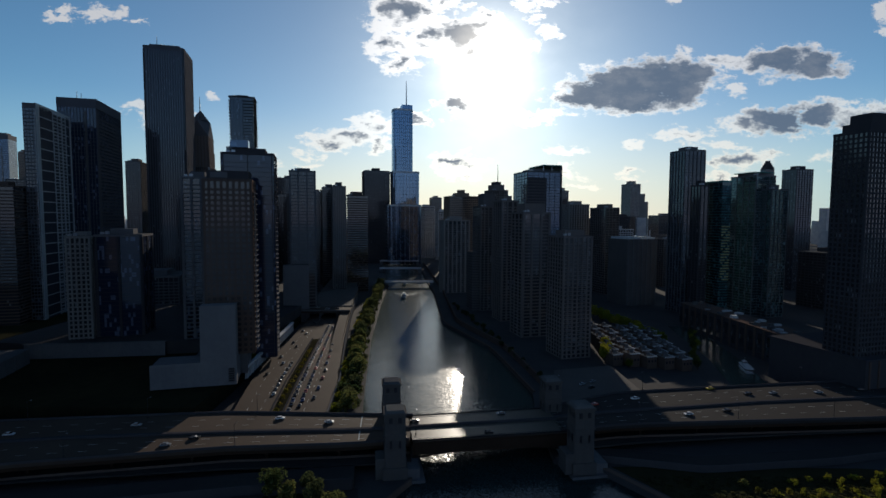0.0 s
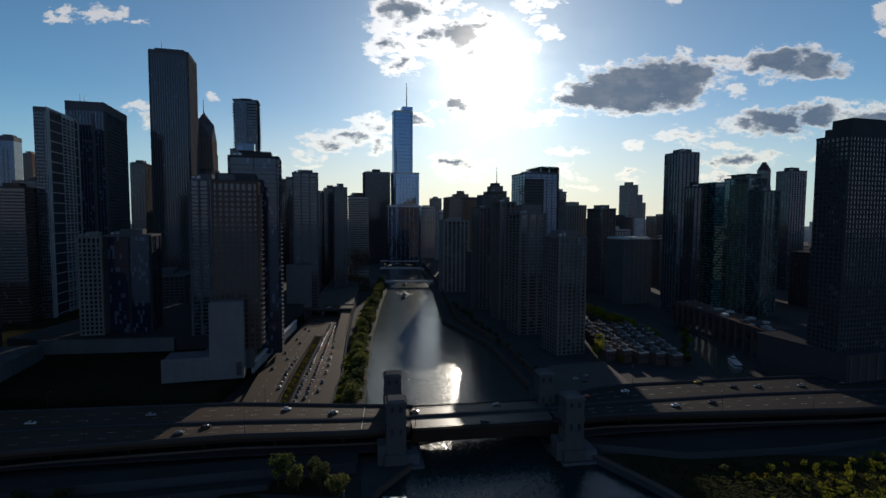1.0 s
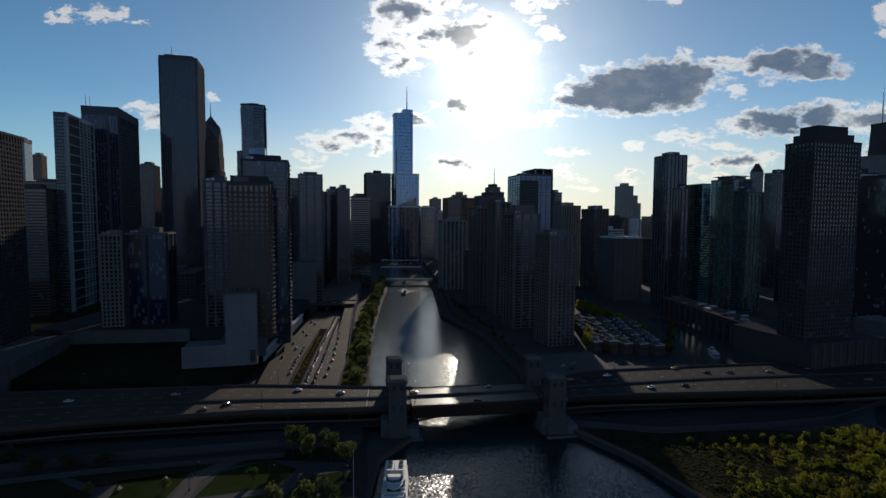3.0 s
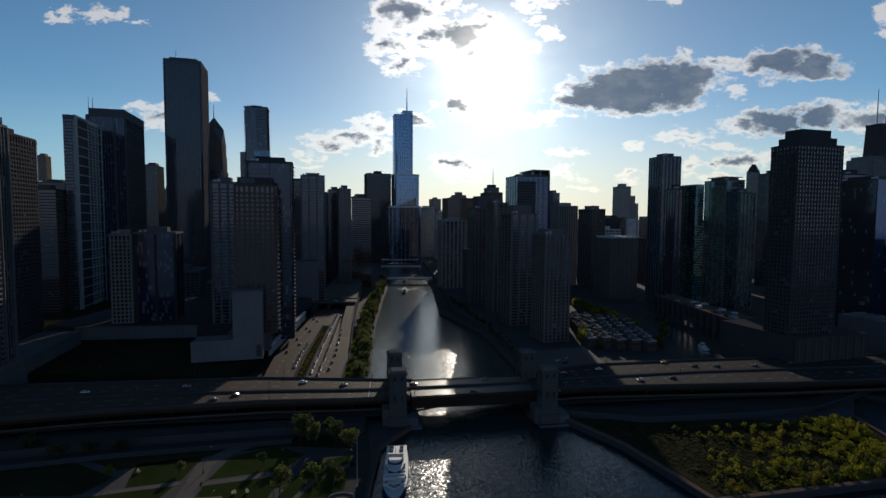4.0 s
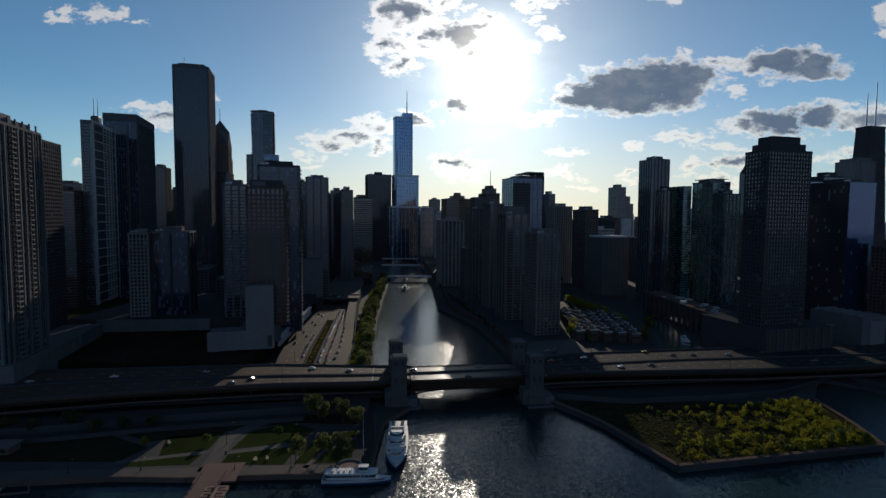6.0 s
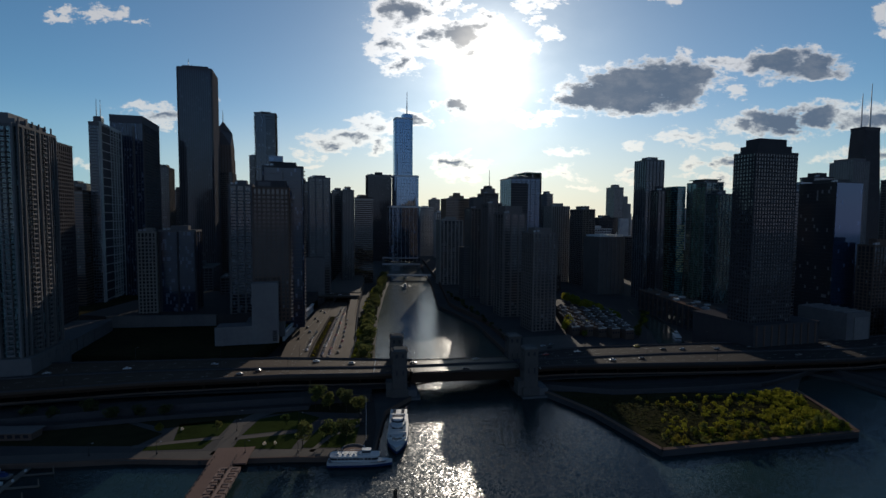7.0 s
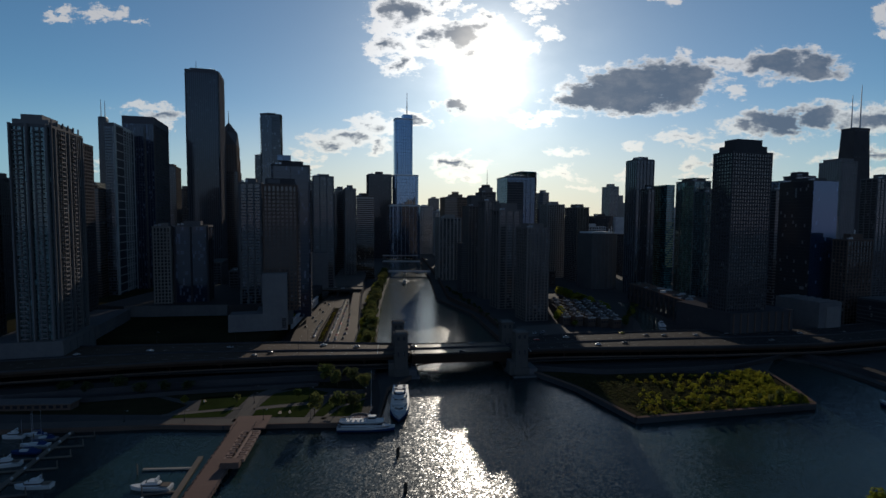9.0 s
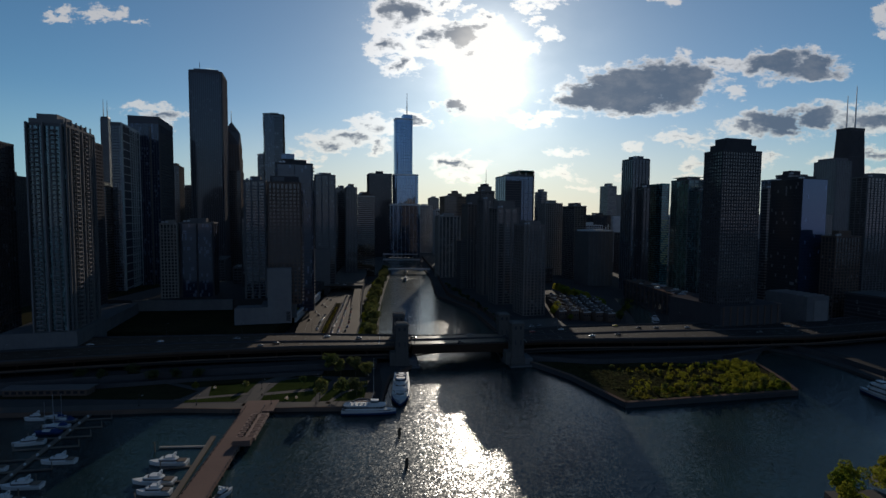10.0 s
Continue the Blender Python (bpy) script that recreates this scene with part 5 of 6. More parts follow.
rng = random.Random(3)
bank = resample([(-58, 402), (-68, 488), (-80, 588), (-95, 765), (-105, 900)], 42)
for k, (x, y) in enumerate(bank):
    plant((rng.choice(("green", "green", "dark")), "tree"), x + rng.uniform(-1.5, 1.5), y + rng.uniform(-2, 2), 2, rng.uniform(1.25, 1.75), rng, "leafy green tree on the river bank", "tree", "riverbank trees", "tree")
    if k < 30:
        plant((rng.choice(("green", "yellow", "dark")), "tree"), x - 6.5 + rng.uniform(-1.5, 1.5), y + 5 + rng.uniform(-2, 2), 2, rng.uniform(0.8, 1.1), rng, "leafy green tree on the river bank", "tree", "riverbank trees", "tree")
    if k % 2:
        plant(("dark", "tall"), x + 5.0 + rng.uniform(-1, 1), y + rng.uniform(-3, 3), 2, rng.uniform(0.9, 1.4), rng, "dark green shrub on the river bank", "shrub", "riverbank shrubs", "shrub")
for x, y, s, c in ((-72, 322, 1.25, "green"), (-63, 319, 1.3, "green"), (-53, 316, 1.2, "dark"), (-44, 312, 1.1, "green"), (-65, 272, 1.15, "green"), (-54, 278, 1.1, "green"), (-46, 281, 1.25, "dark"), (-58, 325, 1.2, "dark"), (-114, 290, 0.6, "green"), (-81, 298, 0.6, "green"), (-141, 285, 0.6, "olive"),
                   (-175, 300, 0.9, "dark"), (-190, 305, 1.0, "dark"), (-162, 303, 0.9, "dark"), (-205, 298, 0.9, "dark"), (-220, 300, 1.0, "dark"), (-150, 306, 0.8, "dark")):
    plant((c, "tree"), x, y, 2, s * 1.02, rng, "leafy green park tree standing in the lawn", "tree", "park trees", "tree")
for x, y in ((-118, 298), (-84, 274), (-132, 290), (-79, 275)):
    plant(("blossom", "bush"), x, y, 2, 0.5, rng, "small pale blossoming shrub beside the park path", "shrub", "park shrubs", "shrub")
for k in range(24):
    plant(("yellow", "bush"), -136.5 + rng.uniform(-1.2, 0.4) - 0.085 * (k * 4.2), 452 + k * 4.2, 12, rng.uniform(0.8, 1.3), rng, "yellow-green planter shrub above the arcade wall", "shrub", "planter shrubs", "shrub")
for k in range(14):
    plant(("olive", "bush"), -94.5 - 1.3 * k * 0.9, 396 + 9.5 * k, 8, rng.uniform(0.6, 0.9), rng, "low shrub in the road median", "shrub", "median shrubs", "shrub")

# the wild peninsula
sheet("meadow", [(90, 322), (108, 274.5), (214, 296), (221, 317), (226, 346), (180, 352), (100, 352), (70, 352)], 2.12, SOIL, "rough unmown meadow on the walled peninsula")
wall = empty("seawall", pose(0, 0, 0), "dark stone seawall round the peninsula", "wall", kind="structure")
for pts in ([(47, 359), (64, 351.5), (86, 320.5), (105.5, 271.5)], [(105.5, 271.5), (216, 294)], [(216, 294), (222, 318), (228, 356)]):
    line_strip("wall_run", resample(pts, 12), 0.9, -1.0, 3.0, DARKSTONE, wall)
    line_strip("coping", resample(pts, 12), 1.15, 3.0, 3.35, BRICK, wall)
made = 0
scrub_v, scrub_f = [], []
while made < 430:
    u, v = rng.random() ** 0.8, rng.random() ** (1.0 if made % 3 else 2.2)
    x, y = 110 + 103 * u + 6 * v, 275 + 21 * u + 60 * v
    if v > 0.45 and u < 0.25 and rng.random() < 0.7:
        continue
    if noise.noise((x * 0.06, y * 0.06, 2.0)) < -0.28:
        continue
    if v > 0.35 and u < 0.7 and rng.random() < 0.6:
        continue
    made += 1
    if v > 0.24:
        k, low = rng.uniform(0.5, 0.95) * (1.25 if u > 0.8 else 1.0), rng.random() < 0.5
        me = crown_mesh(made, 2.6 if low else 1.9, 1.4 if low else 2.6, 190, 0.33, 12, 0.8, 0.2, 0.45)
        i = len(scrub_v)
        scrub_v += [(x + q.co.x * k, y + q.co.y * k, 2.1 + max(0.05, (q.co.z + (1.0 if low else 2.2)) * k)) for q in me.vertices]
        scrub_f += [tuple(i + a for a in p.vertices) for p in me.polygons]
        bpy.data.meshes.remove(me)
        continue
    c = rng.choice(("yellow", "yellow", "green")) if u > 0.55 else rng.choice(("olive", "olive", "yellow", "green"))
    plant((c, rng.choice(("tall", "bush", "thicket", "thicket"))), x, y, 2.1, rng.uniform(0.5, 0.85) * (1.25 if u > 0.8 else 1.0), rng, "yellow-green wild shrub on the peninsula", "shrub", "peninsula shrubs", "shrub")
tagged(link("wild_scrub", from_lists("wild_scrub", scrub_v, scrub_f), LEAVES["yellow"]), "mass of yellow-green wild scrub on the peninsula", "scrub", kind="stuff")

# the row of pale shrubs across the back and the rough grass between
for k in range(16):
    plant((rng.choice(("olive", "green")), "bush"), 118 + 5.2 * k + rng.uniform(-2, 2), 336 - 2.0 * k + rng.uniform(-3, 3), 2.1, rng.uniform(0.6, 1.0), rng, "pale shrub in a row on the peninsula", "shrub", "peninsula shrubs", "shrub")
tuft_v, tuft_f = [], []
while len(tuft_f) < 6500:
    u, v = rng.random(), rng.random()
    x, y = 78 + 34 * (1 - v) + u * (140 - 34 * (1 - v)), 278 + 18 * u * (1 - v) + 66 * v
    if x < 106 and y < 352 - 1.55 * (x - 64) + 8:
        continue
    h, a = rng.uniform(0.25, 0.9) * (0.6 + max(0.0, 1.2 * noise.noise((x * 0.09, y * 0.09, 5.0)))), rng.uniform(0, math.pi)
    dx, dy, lean = math.cos(a) * 0.55, math.sin(a) * 0.55, rng.uniform(-0.3, 0.3)
    i = len(tuft_v)
    tuft_v += [(x - dx, y - dy, 2.1), (x + dx, y + dy, 2.1), (x + dx * 1.3 + lean, y + dy * 1.3, 2.1 + h), (x - dx * 1.3 + lean, y - dy * 1.3, 2.1 + h * 0.8)]
    tuft_f.append((i, i + 1, i + 2, i + 3))
tagged(link("meadow_grass", from_lists("meadow_grass", tuft_v, tuft_f), leaf_material("meadow_blades", (0.036, 0.038, 0.017))), "rough olive grass tufts over the peninsula", "grass", kind="stuff")

# ---- the park and promenade ----
for pts, name in (([(-137, 297), (-111, 305), (-110.5, 284), (-130, 278)], "lawn"), ([(-98, 305), (-81, 316), (-66, 308), (-70, 294), (-99.5, 285)], "lawn"), ([(-139, 267.5), (-112, 270), (-111, 280), (-140, 272)], "lawn"), ([(-98, 270.6), (-70, 270.6), (-69, 289), (-99, 280)], "lawn"), ([(-66, 272), (-35, 273), (-40, 309), (-62, 300)], "lawn"),
                  ([(-260, 270), (-145, 272), (-140, 286), (-190, 310), (-260, 300)], "lawn"), ([(-260, 302), (-120, 318), (-45, 332), (-42, 314), (-80, 316), (-112, 304), (-142, 292), (-190, 312)], "lawn")):
    # the two western lawns take the dark earth colour to deepen their shade
    sheet(name, pts, 2.06, SOIL if pts[0][0] < -250 else GRASS, "park grass beside the viaduct, coloured dark for shade" if pts[0][0] < -250 else "mown green park lawn between paved paths", thick=0.2)
for pts, half, mat, name in (([(-260, 251), (-170, 260), (-108, 263.5), (-69, 266.5), (-30, 267)], 4.0, PAVING, "promenade"), ([(-102, 264), (-103, 276), (-107, 298), (-101, 310), (-92, 320), (-81, 336)], 3.6, PAVING, "path"), ([(-146, 271), (-128, 276.5), (-108, 282)], 1.5, PAVING, "path"), ([(-101, 281), (-88, 285), (-66, 292)], 1.6, PAVING, "path"), ([(-36, 268), (-38, 300), (-44, 332)], 4.4, ASPHALT, "quay_road"), ([(-60, 268), (-55, 285), (-41, 300)], 1.2, PAVING, "path")):
    tagged(strip(name, resample(pts, 16), half, 1.9, 2.1, mat), "worn stone paving through the park", "paving", kind="structure")
quay = empty("quay_wall", pose(0, 0, 0), "pale concrete quay wall along the harbour promenade", "wall", kind="structure")
line_strip("wall_run", resample([(-260, 246.4), (-170, 255.4), (-140, 259.3), (-108, 258.9), (-69, 262.4), (-30, 263.3)], 30), 0.5, -1, 2.35, BRICK, quay)
line_strip("wall_run", resample([(-30.3, 263.3), (-31.2, 318), (-18.4, 340)], 16), 0.5, -1, 2.35, BRICK, quay)
seat = empty("round_bench", pose(-40.5, 270.5, 2.18), "curved stone seat wall on a pink terrace", "bench")
prism("terrace", outline(11, 9, 4), 0, 0.12, PINKSTONE, seat)
for k in range(9):
    a = radians(30 + 18 * k)
    block("seat_block", 1.7, 0.7, 0.6, PALE, seat, 5.2 * math.cos(a), 4.4 * math.sin(a), 0.1, rz=math.degrees(a) + 90)
flag = empty("flagpole", pose(-36, 280, 2.18), "tall thin white flagpole on the quay", "flagpole")
prism("pole", outline(0.22, 0.22, 0.11), 0, 22, WHITE, flag, top=0.5)
block("base", 0.9, 0.9, 0.5, PALE, flag)
for x, y in ((-108, 302), (-90, 266), (-130, 264), (-160, 262), (-66, 268), (-104, 290), (-75, 300), (-44, 300)):
    street_lamp(x, y, 2.18, 6.0, 0)

# the harbour pier with its stepped planters
pier = empty("pier", pose(-96, 262, 0, 0, 0, -83), "pink paved pier with stepped stone planters and rails", "pier")
block("deck", 104, 10.0, 0.8, PINKSTONE, pier, 50, -1.0, 1.6)
for k in range(22):
    block("deck_tooth", 3.0, 0.9, 0.7, PINKSTONE, pier, 9 + 4.3 * k, -6.4, 1.68)
block("landing", 16, 17, 0.8, PINKSTONE, pier, -1, 1, 1.62)
for k in range(14):
    for y in (-5.2, 3.4):
        block("support_post", 0.6, 0.6, 5, WOOD, pier, 4 + 7.2 * k, y, -3.4)
for y in (-5.9, 3.9):
    for k in range(35):
        block("rail_post", 0.14, 0.14, 1.1, DARKMETAL, pier, 1 + 3 * k, y, 2.4)
    block("rail", 103, 0.1, 0.1, DARKMETAL, pier, 51, y, 3.45)
steps = empty("stepped_planter", pose(-90.2, 249.5, 2.4, 0, 0, -83), "zigzag stepped brown stone planters along the pier", "planter")
for k in range(7):
    # sawtooth bays on both sides of a long central bench
    block("bay_wall", 0.9, 3.2, 1.3, PIERSTONE, steps, 4.3 * k, 2.9, 0)
    block("bay_wall", 3.4, 0.9, 1.3, PIERSTONE, steps, 1.4 + 4.3 * k, 4.3, 0)
    block("bay_planter", 2.4, 2.2, 1.1, PINKSTONE, steps, 1.7 + 4.3 * k, 2.7, 0)
    block("bay_wall", 0.9, 2.6, 1.2, PIERSTONE, steps, 4.3 * k, -2.3, 0)
    block("bay_wall", 2.6, 0.8, 1.2, PIERSTONE, steps, 1.3 + 4.3 * k, -3.6, 0)
    block("bay_planter", 2.2, 1.8, 1.0, PINKSTONE, steps, 1.6 + 4.3 * k, -2.3, 0)
block("spine_bench", 31, 1.3, 1.0, PIERSTONE, steps, 14, 0.5, 0)
block("end_block", 4, 7.5, 2.6, PINKSTONE, steps, 32.5, 0.4, 0)



# ---- boats ----
def hull_mesh(name, length, beam, depth, flare=0.85, bluff=2.2):
    """A hull that narrows to the bow (towards +x), with a raked stem."""
    v, f = [], []
    st = 12
    for k in range(st + 1):
        t = k / st
        x = -length / 2 + length * t
        w = beam / 2 * (1 - max(0, (t - 0.45) / 0.55) ** bluff) * (0.92 + 0.08 * min(1, t * 5))
        sheer = depth * (1 + 0.25 * t * t)
        v += [(x - 0.06 * length * max(0, t - 0.6), -w * flare * 0.7, -0.5), (x, -max(w, 0.02), sheer), (x, max(w, 0.02), sheer), (x - 0.06 * length * max(0, t - 0.6), w * flare * 0.7, -0.5)]
    for k in range(st):
        a, b = 4 * k, 4 * k + 4
        f += [(a, a + 1, b + 1, b), (a + 1, a + 2, b + 2, b + 1), (a + 2, a + 3, b + 3, b + 2), (a + 3, a, b, b + 3)]
    f += [(0, 3, 2, 1), (4 * st, 4 * st + 1, 4 * st + 2, 4 * st + 3)]
    return from_lists(name, v, f)


DECKPAINT = material("deck_paint", (0.16, 0.15, 0.15), 0.7, spread=0.2, grain=1.0)
NAVY = material("navy_paint", (0.02, 0.04, 0.11), 0.4, spread=0.06)


def tour_boat(x, y, heading, length, beam, decks, stripe, label):
    top = empty("tour_boat", pose(x, y, 0, 0, 0, heading), label, "boat")
    hull = link("hull", hull_mesh("hull", length, beam, 2.2), WHITE, top)
    link("waterline_band", hull_mesh("waterline_band", length * 1.004, beam * 1.01, 0.9, 0.98), stripe, hull)
    prism("main_deck", outline(length * 0.9, beam * 0.86, beam * 0.3), 2.2, 2.5, DECKPAINT, top, pose(-length * 0.04, 0, 0))
    z = 2.5
    for k in range(decks):
        l, w = length * (0.72 - 0.09 * k), beam * (0.84 - 0.06 * k)
        cabin = prism("cabin", outline(l, w, w * 0.28), z, z + 2.5, WHITE, top, pose(-length * 0.08, 0, 0))
        prism("window_band", outline(l + 0.12, w + 0.12, w * 0.28), z + 0.9, z + 1.9, G_DARK, cabin)
        for j in range(10):
            block("window_post", 0.25, w + 0.3, 1.0, WHITE, cabin, -l * 0.36 + l * 0.08 * j, 0, z + 0.9)
        prism("deck_slab", outline(l + 1.4, w + 0.6, w * 0.3), z + 2.5, z + 2.75, WHITE, top, pose(-length * 0.08, 0, 0))
        z += 2.75
    house = prism("pilot_house", outline(4.2, beam * 0.5, 0.8), z, z + 2.3, WHITE, top, pose(length * 0.1, 0, 0))
    prism("pilot_window", outline(4.3, beam * 0.5 + 0.1, 0.85), z + 1.0, z + 1.8, G_DARK, house)
    for j in range(5):
        block("bench", 0.7, beam * 0.5, 0.7, WHITE, top, -length * 0.34 + 2.4 * j, 0, z)
    for s in (-1, 1):
        block("rail", length * 0.55, 0.08, 0.08, STEEL, top, -length * 0.12, s * beam * 0.36, z + 1.0)
        for j in range(5):
            block("rail_post", 0.06, 0.06, 1.0, STEEL, top, -length * 0.38 + j * length * 0.12, s * beam * 0.36, z)
    mast(top, length * 0.06, 0, z + 2.2, 3.5, 0.12, WHITE)
    return top


def dinner_boat(x, y, heading, length, beam):
    """A broad white excursion yacht: raked decks behind wrap-round dark windows and an open top deck."""
    top = empty("excursion_yacht", pose(x, y, 0, 0, 0, heading), "broad white excursion yacht with dark wrap-round windows moored at the quay", "boat")
    hull = link("hull", hull_mesh("hull", length, beam, 2.8, 0.85, 3.6), WHITE, top)
    link("waterline_band", hull_mesh("waterline_band", length * 1.003, beam * 1.01, 1.0, 0.98, 3.6), NAVY, hull)
    h, b = length / 2, beam / 2
    prism("foredeck", [(-h * 0.9, -b * 0.9), (h * 0.3, -b * 0.9), (h * 0.72, -b * 0.5), (h * 0.9, 0), (h * 0.72, b * 0.5), (h * 0.3, b * 0.9), (-h * 0.9, b * 0.9)], 2.8, 3.1, WHITE, top)
    z = 3.1
    for k, (back, side, nose) in enumerate(((0.86, 0.86, 0.66), (0.80, 0.80, 0.42))):
        shape = [(-h * back, -b * side), (h * (nose - 0.42), -b * side), (h * (nose - 0.1), -b * side * 0.62), (h * nose, 0), (h * (nose - 0.1), b * side * 0.62), (h * (nose - 0.42), b * side), (-h * back, b * side)]
        cabin = prism("cabin", shape, z, z + 2.7, WHITE, top, top=0.95)
        prism("window_band", [(px * 1.004, py * 1.012) for px, py in shape], z + 0.9, z + 2.0, G_DARK, cabin, top=0.965)
        for j in range(9):
            block("window_post", 0.3, beam * side + 0.12, 1.1, WHITE, cabin, -h * back * 0.9 + 3.0 * j, 0, z + 0.9)
        prism("deck_slab", [(px * 1.02, py * 1.06) for px, py in shape], z + 2.7, z + 2.95, WHITE, top)
        z += 2.95
    brow = prism("windscreen", [(h * 0.02, -b * 0.62), (h * 0.2, -b * 0.5), (h * 0.26, 0), (h * 0.2, b * 0.5), (h * 0.02, b * 0.62)], z, z + 2.0, WHITE, top, top=0.86)
    prism("windscreen_glass", [(h * 0.03, -b * 0.64), (h * 0.21, -b * 0.51), (h * 0.27, 0), (h * 0.21, b * 0.51), (h * 0.03, b * 0.64)], z + 0.7, z + 1.5, G_DARK, brow, top=0.9)
    for s in (-1, 1):
        block("deck_rail", h * 0.95, 0.1, 0.1, STEEL, top, -h * 0.3, s * b * 0.74, z + 1.05)
        for j in range(8):
            block("rail_post", 0.08, 0.08, 1.05, STEEL, top, -h * 0.76 + j * h * 0.13, s * b * 0.74, z)
        for j in range(4):
            block("bench", 2.0, 1.6, 0.8, PALE, top, -h * 0.7 + 3.2 * j, s * b * 0.42, z)
    block("deck_bar", 3.0, 4.0, 1.4, DECKPAINT, top, -h * 0.12, 0, z)
    arch = block("radar_arch", 0.8, b * 1.3, 0.4, WHITE, top, -h * 0.02, 0, z + 3.0)
    for s in (-1, 1):
        block("arch_leg", 0.7, 0.3, 3.0, WHITE, arch, -0.3, s * b * 0.6, -3.0)
    mast(top, -h * 0.02, 0, z + 3.4, 3.2, 0.14, WHITE)
    return top


dinner_boat(-21.2, 288, -87, 36, 10.4)
tour_boat(-35.5, 260.0, 3, 29, 5.4, 1, NAVY, "long low white tour boat moored along the promenade")
tour_boat(217, 498, 75, 24, 6, 1, WHITE, "white excursion boat lying in the side basin")
tour_boat(-62, 826, -80, 20, 6, 1, WHITE, "small white excursion boat under way on the river")
tour_boat(-72, 960, -85, 22, 6, 1, WHITE, "white excursion boat beyond the low bridge")
tour_boat(263, 287, 97, 32, 7.0, 2, NAVY, "striped excursion boat moored at the far quay")


def yacht(x, y, heading, length, label="white motor yacht moored at a marina dock"):
    top = empty("motor_yacht", pose(x, y, 0, 0, 0, heading), label, "yacht", "moored yachts")
    b = length * 0.29
    link("hull", hull_mesh("hull", length, b, 1.5), WHITE, top)
    cabin = prism("cabin", outline(length * 0.5, b * 0.72, b * 0.25), 1.5, 2.9, WHITE, top, pose(-length * 0.02, 0, 0), top=0.9)
    prism("window_band", outline(length * 0.49, b * 0.73, b * 0.25), 2.0, 2.5, G_DARK, cabin)
    prism("flybridge", outline(length * 0.26, b * 0.6, b * 0.2), 2.9, 3.7, WHITE, top, pose(-length * 0.06, 0, 0))
    block("windscreen", 0.15, b * 0.5, 0.7, G_DARK, top, length * 0.08, 0, 3.1)
    block("radar_arch", 0.5, b * 0.62, 0.25, WHITE, top, -length * 0.16, 0, 4.6)
    for s in (-1, 1):
        block("arch_leg", 0.4, 0.15, 1.2, WHITE, top, -length * 0.16, s * b * 0.29, 3.6)
    block("cockpit", length * 0.2, b * 0.66, 0.2, WOOD, top, -length * 0.36, 0, 1.9)
    return top


def sailboat(x, y, heading, length):
    top = empty("sailboat", pose(x, y, 0, 0, 0, heading), "sailing boat with bare mast and canvas cover moored at a dock", "sailboat", "moored sailboats")
    b = length * 0.27
    link("hull", hull_mesh("hull", length, b, 1.1), rng.choice((NAVY, DECKPAINT, WHITE)), top)
    prism("canvas_cover", outline(length * 0.3, b * 0.7, b * 0.2), 1.1, 2.1, NAVY, top, pose(-length * 0.26, 0, 0), top=0.7)
    prism("cabin", outline(length * 0.38, b * 0.55, b * 0.2), 1.1, 1.8, WHITE, top, top=0.88)
    prism("mast", outline(0.2, 0.2, 0.1), 1.1, length * 1.25, STEEL, top, pose(length * 0.08, 0, 0), top=0.6)
    boom = block("boom", length * 0.4, 0.14, 0.14, STEEL, top, -length * 0.14, 0, 2.6)
    block("furled_sail", length * 0.36, 0.32, 0.3, NAVY, boom, 0, 0, 0.14)
    return top


rng = random.Random(8)
dock = empty("marina_dock", pose(-181, 256, 0, 0, 0, -79), "long grey floating dock with finger piers", "dock")
block("main_dock", 96, 2.4, 0.6, WOOD, dock, 46, 0, 0.1)
for k in range(10):
    block("dock_box", 0.9, 0.6, 0.8, WHITE, dock, 6 + 8.5 * k, 0.8, 0.7)
for k in range(9):
    for s in (-1, 1):
        block("finger", 1.0, 12, 0.5, WOOD, dock, 9 + 10.5 * k, s * 7.2, 0.1)
        block("mooring_post", 0.35, 0.35, 5.5, WOOD, dock, 9 + 10.5 * k, s * 13, -2)
for x, y, l in ((-188, 245.5, 12), (-187, 239, 13), (-185.5, 232, 12.5), (-196, 250, 10)):
    sailboat(x, y, 186 + rng.uniform(-3, 3), l)
for x, y, h, l in ((-184.5, 220, 197, 13), (-158, 203.5, 186, 14), (-157, 184, 186, 15), (-155, 173, 186, 14), (-175, 175, 186, 13), (-180, 196, 190, 12), (-204, 247, 186, 10)):
    yacht(x, y, h, l)
dock2 = empty("marina_dock", pose(-99, 230, 0, 0, 0, -80), "grey floating dock beside the paved pier", "dock")
block("main_dock", 75, 2.2, 0.6, WOOD, dock2, 37, -5.6, 0.1)
for k, lx in enumerate((28, 40, 52, 64)):
    block("finger", 1.0, 14, 0.5, WOOD, dock2, lx, -11.5, 0.1)
    block("mooring_post", 0.4, 0.4, 5.5, WOOD, dock2, lx, -18.5, -2)
block("pale_finger", 1.2, 20, 0.6, LIGHTSTONE, dock2, 8.7, -16.2, 0.15, rz=-6)
block("mooring_post", 0.4, 0.4, 6.5, WOOD, dock2, 11, -27, -2)
for x, y, l in ((-111.5, 203.5, 16), (-109, 188.5, 16.5), (-104.5, 181, 13), (-103, 168, 13)):
    yacht(x, y, 182, l)
yacht(-77.5, 179.5, 70, 9)
for x, y in ((-17, 234), (-11.1, 204)):
    pile = empty("mooring_dolphin", pose(x, y, -3), "cluster of dark timber mooring piles in the water", "mooring pile", "mooring piles")
    for k in range(5):
        prism("timber", outline(0.6, 0.6, 0.3, n=3), 0, 6.5 - 0.2 * k, BARK, pile, pose(0.5 * math.cos(k * 1.26), 0.5 * math.sin(k * 1.26), 0))
    block("band", 1.5, 1.5, 0.4, DARKMETAL, pile, 0, 0, 5)

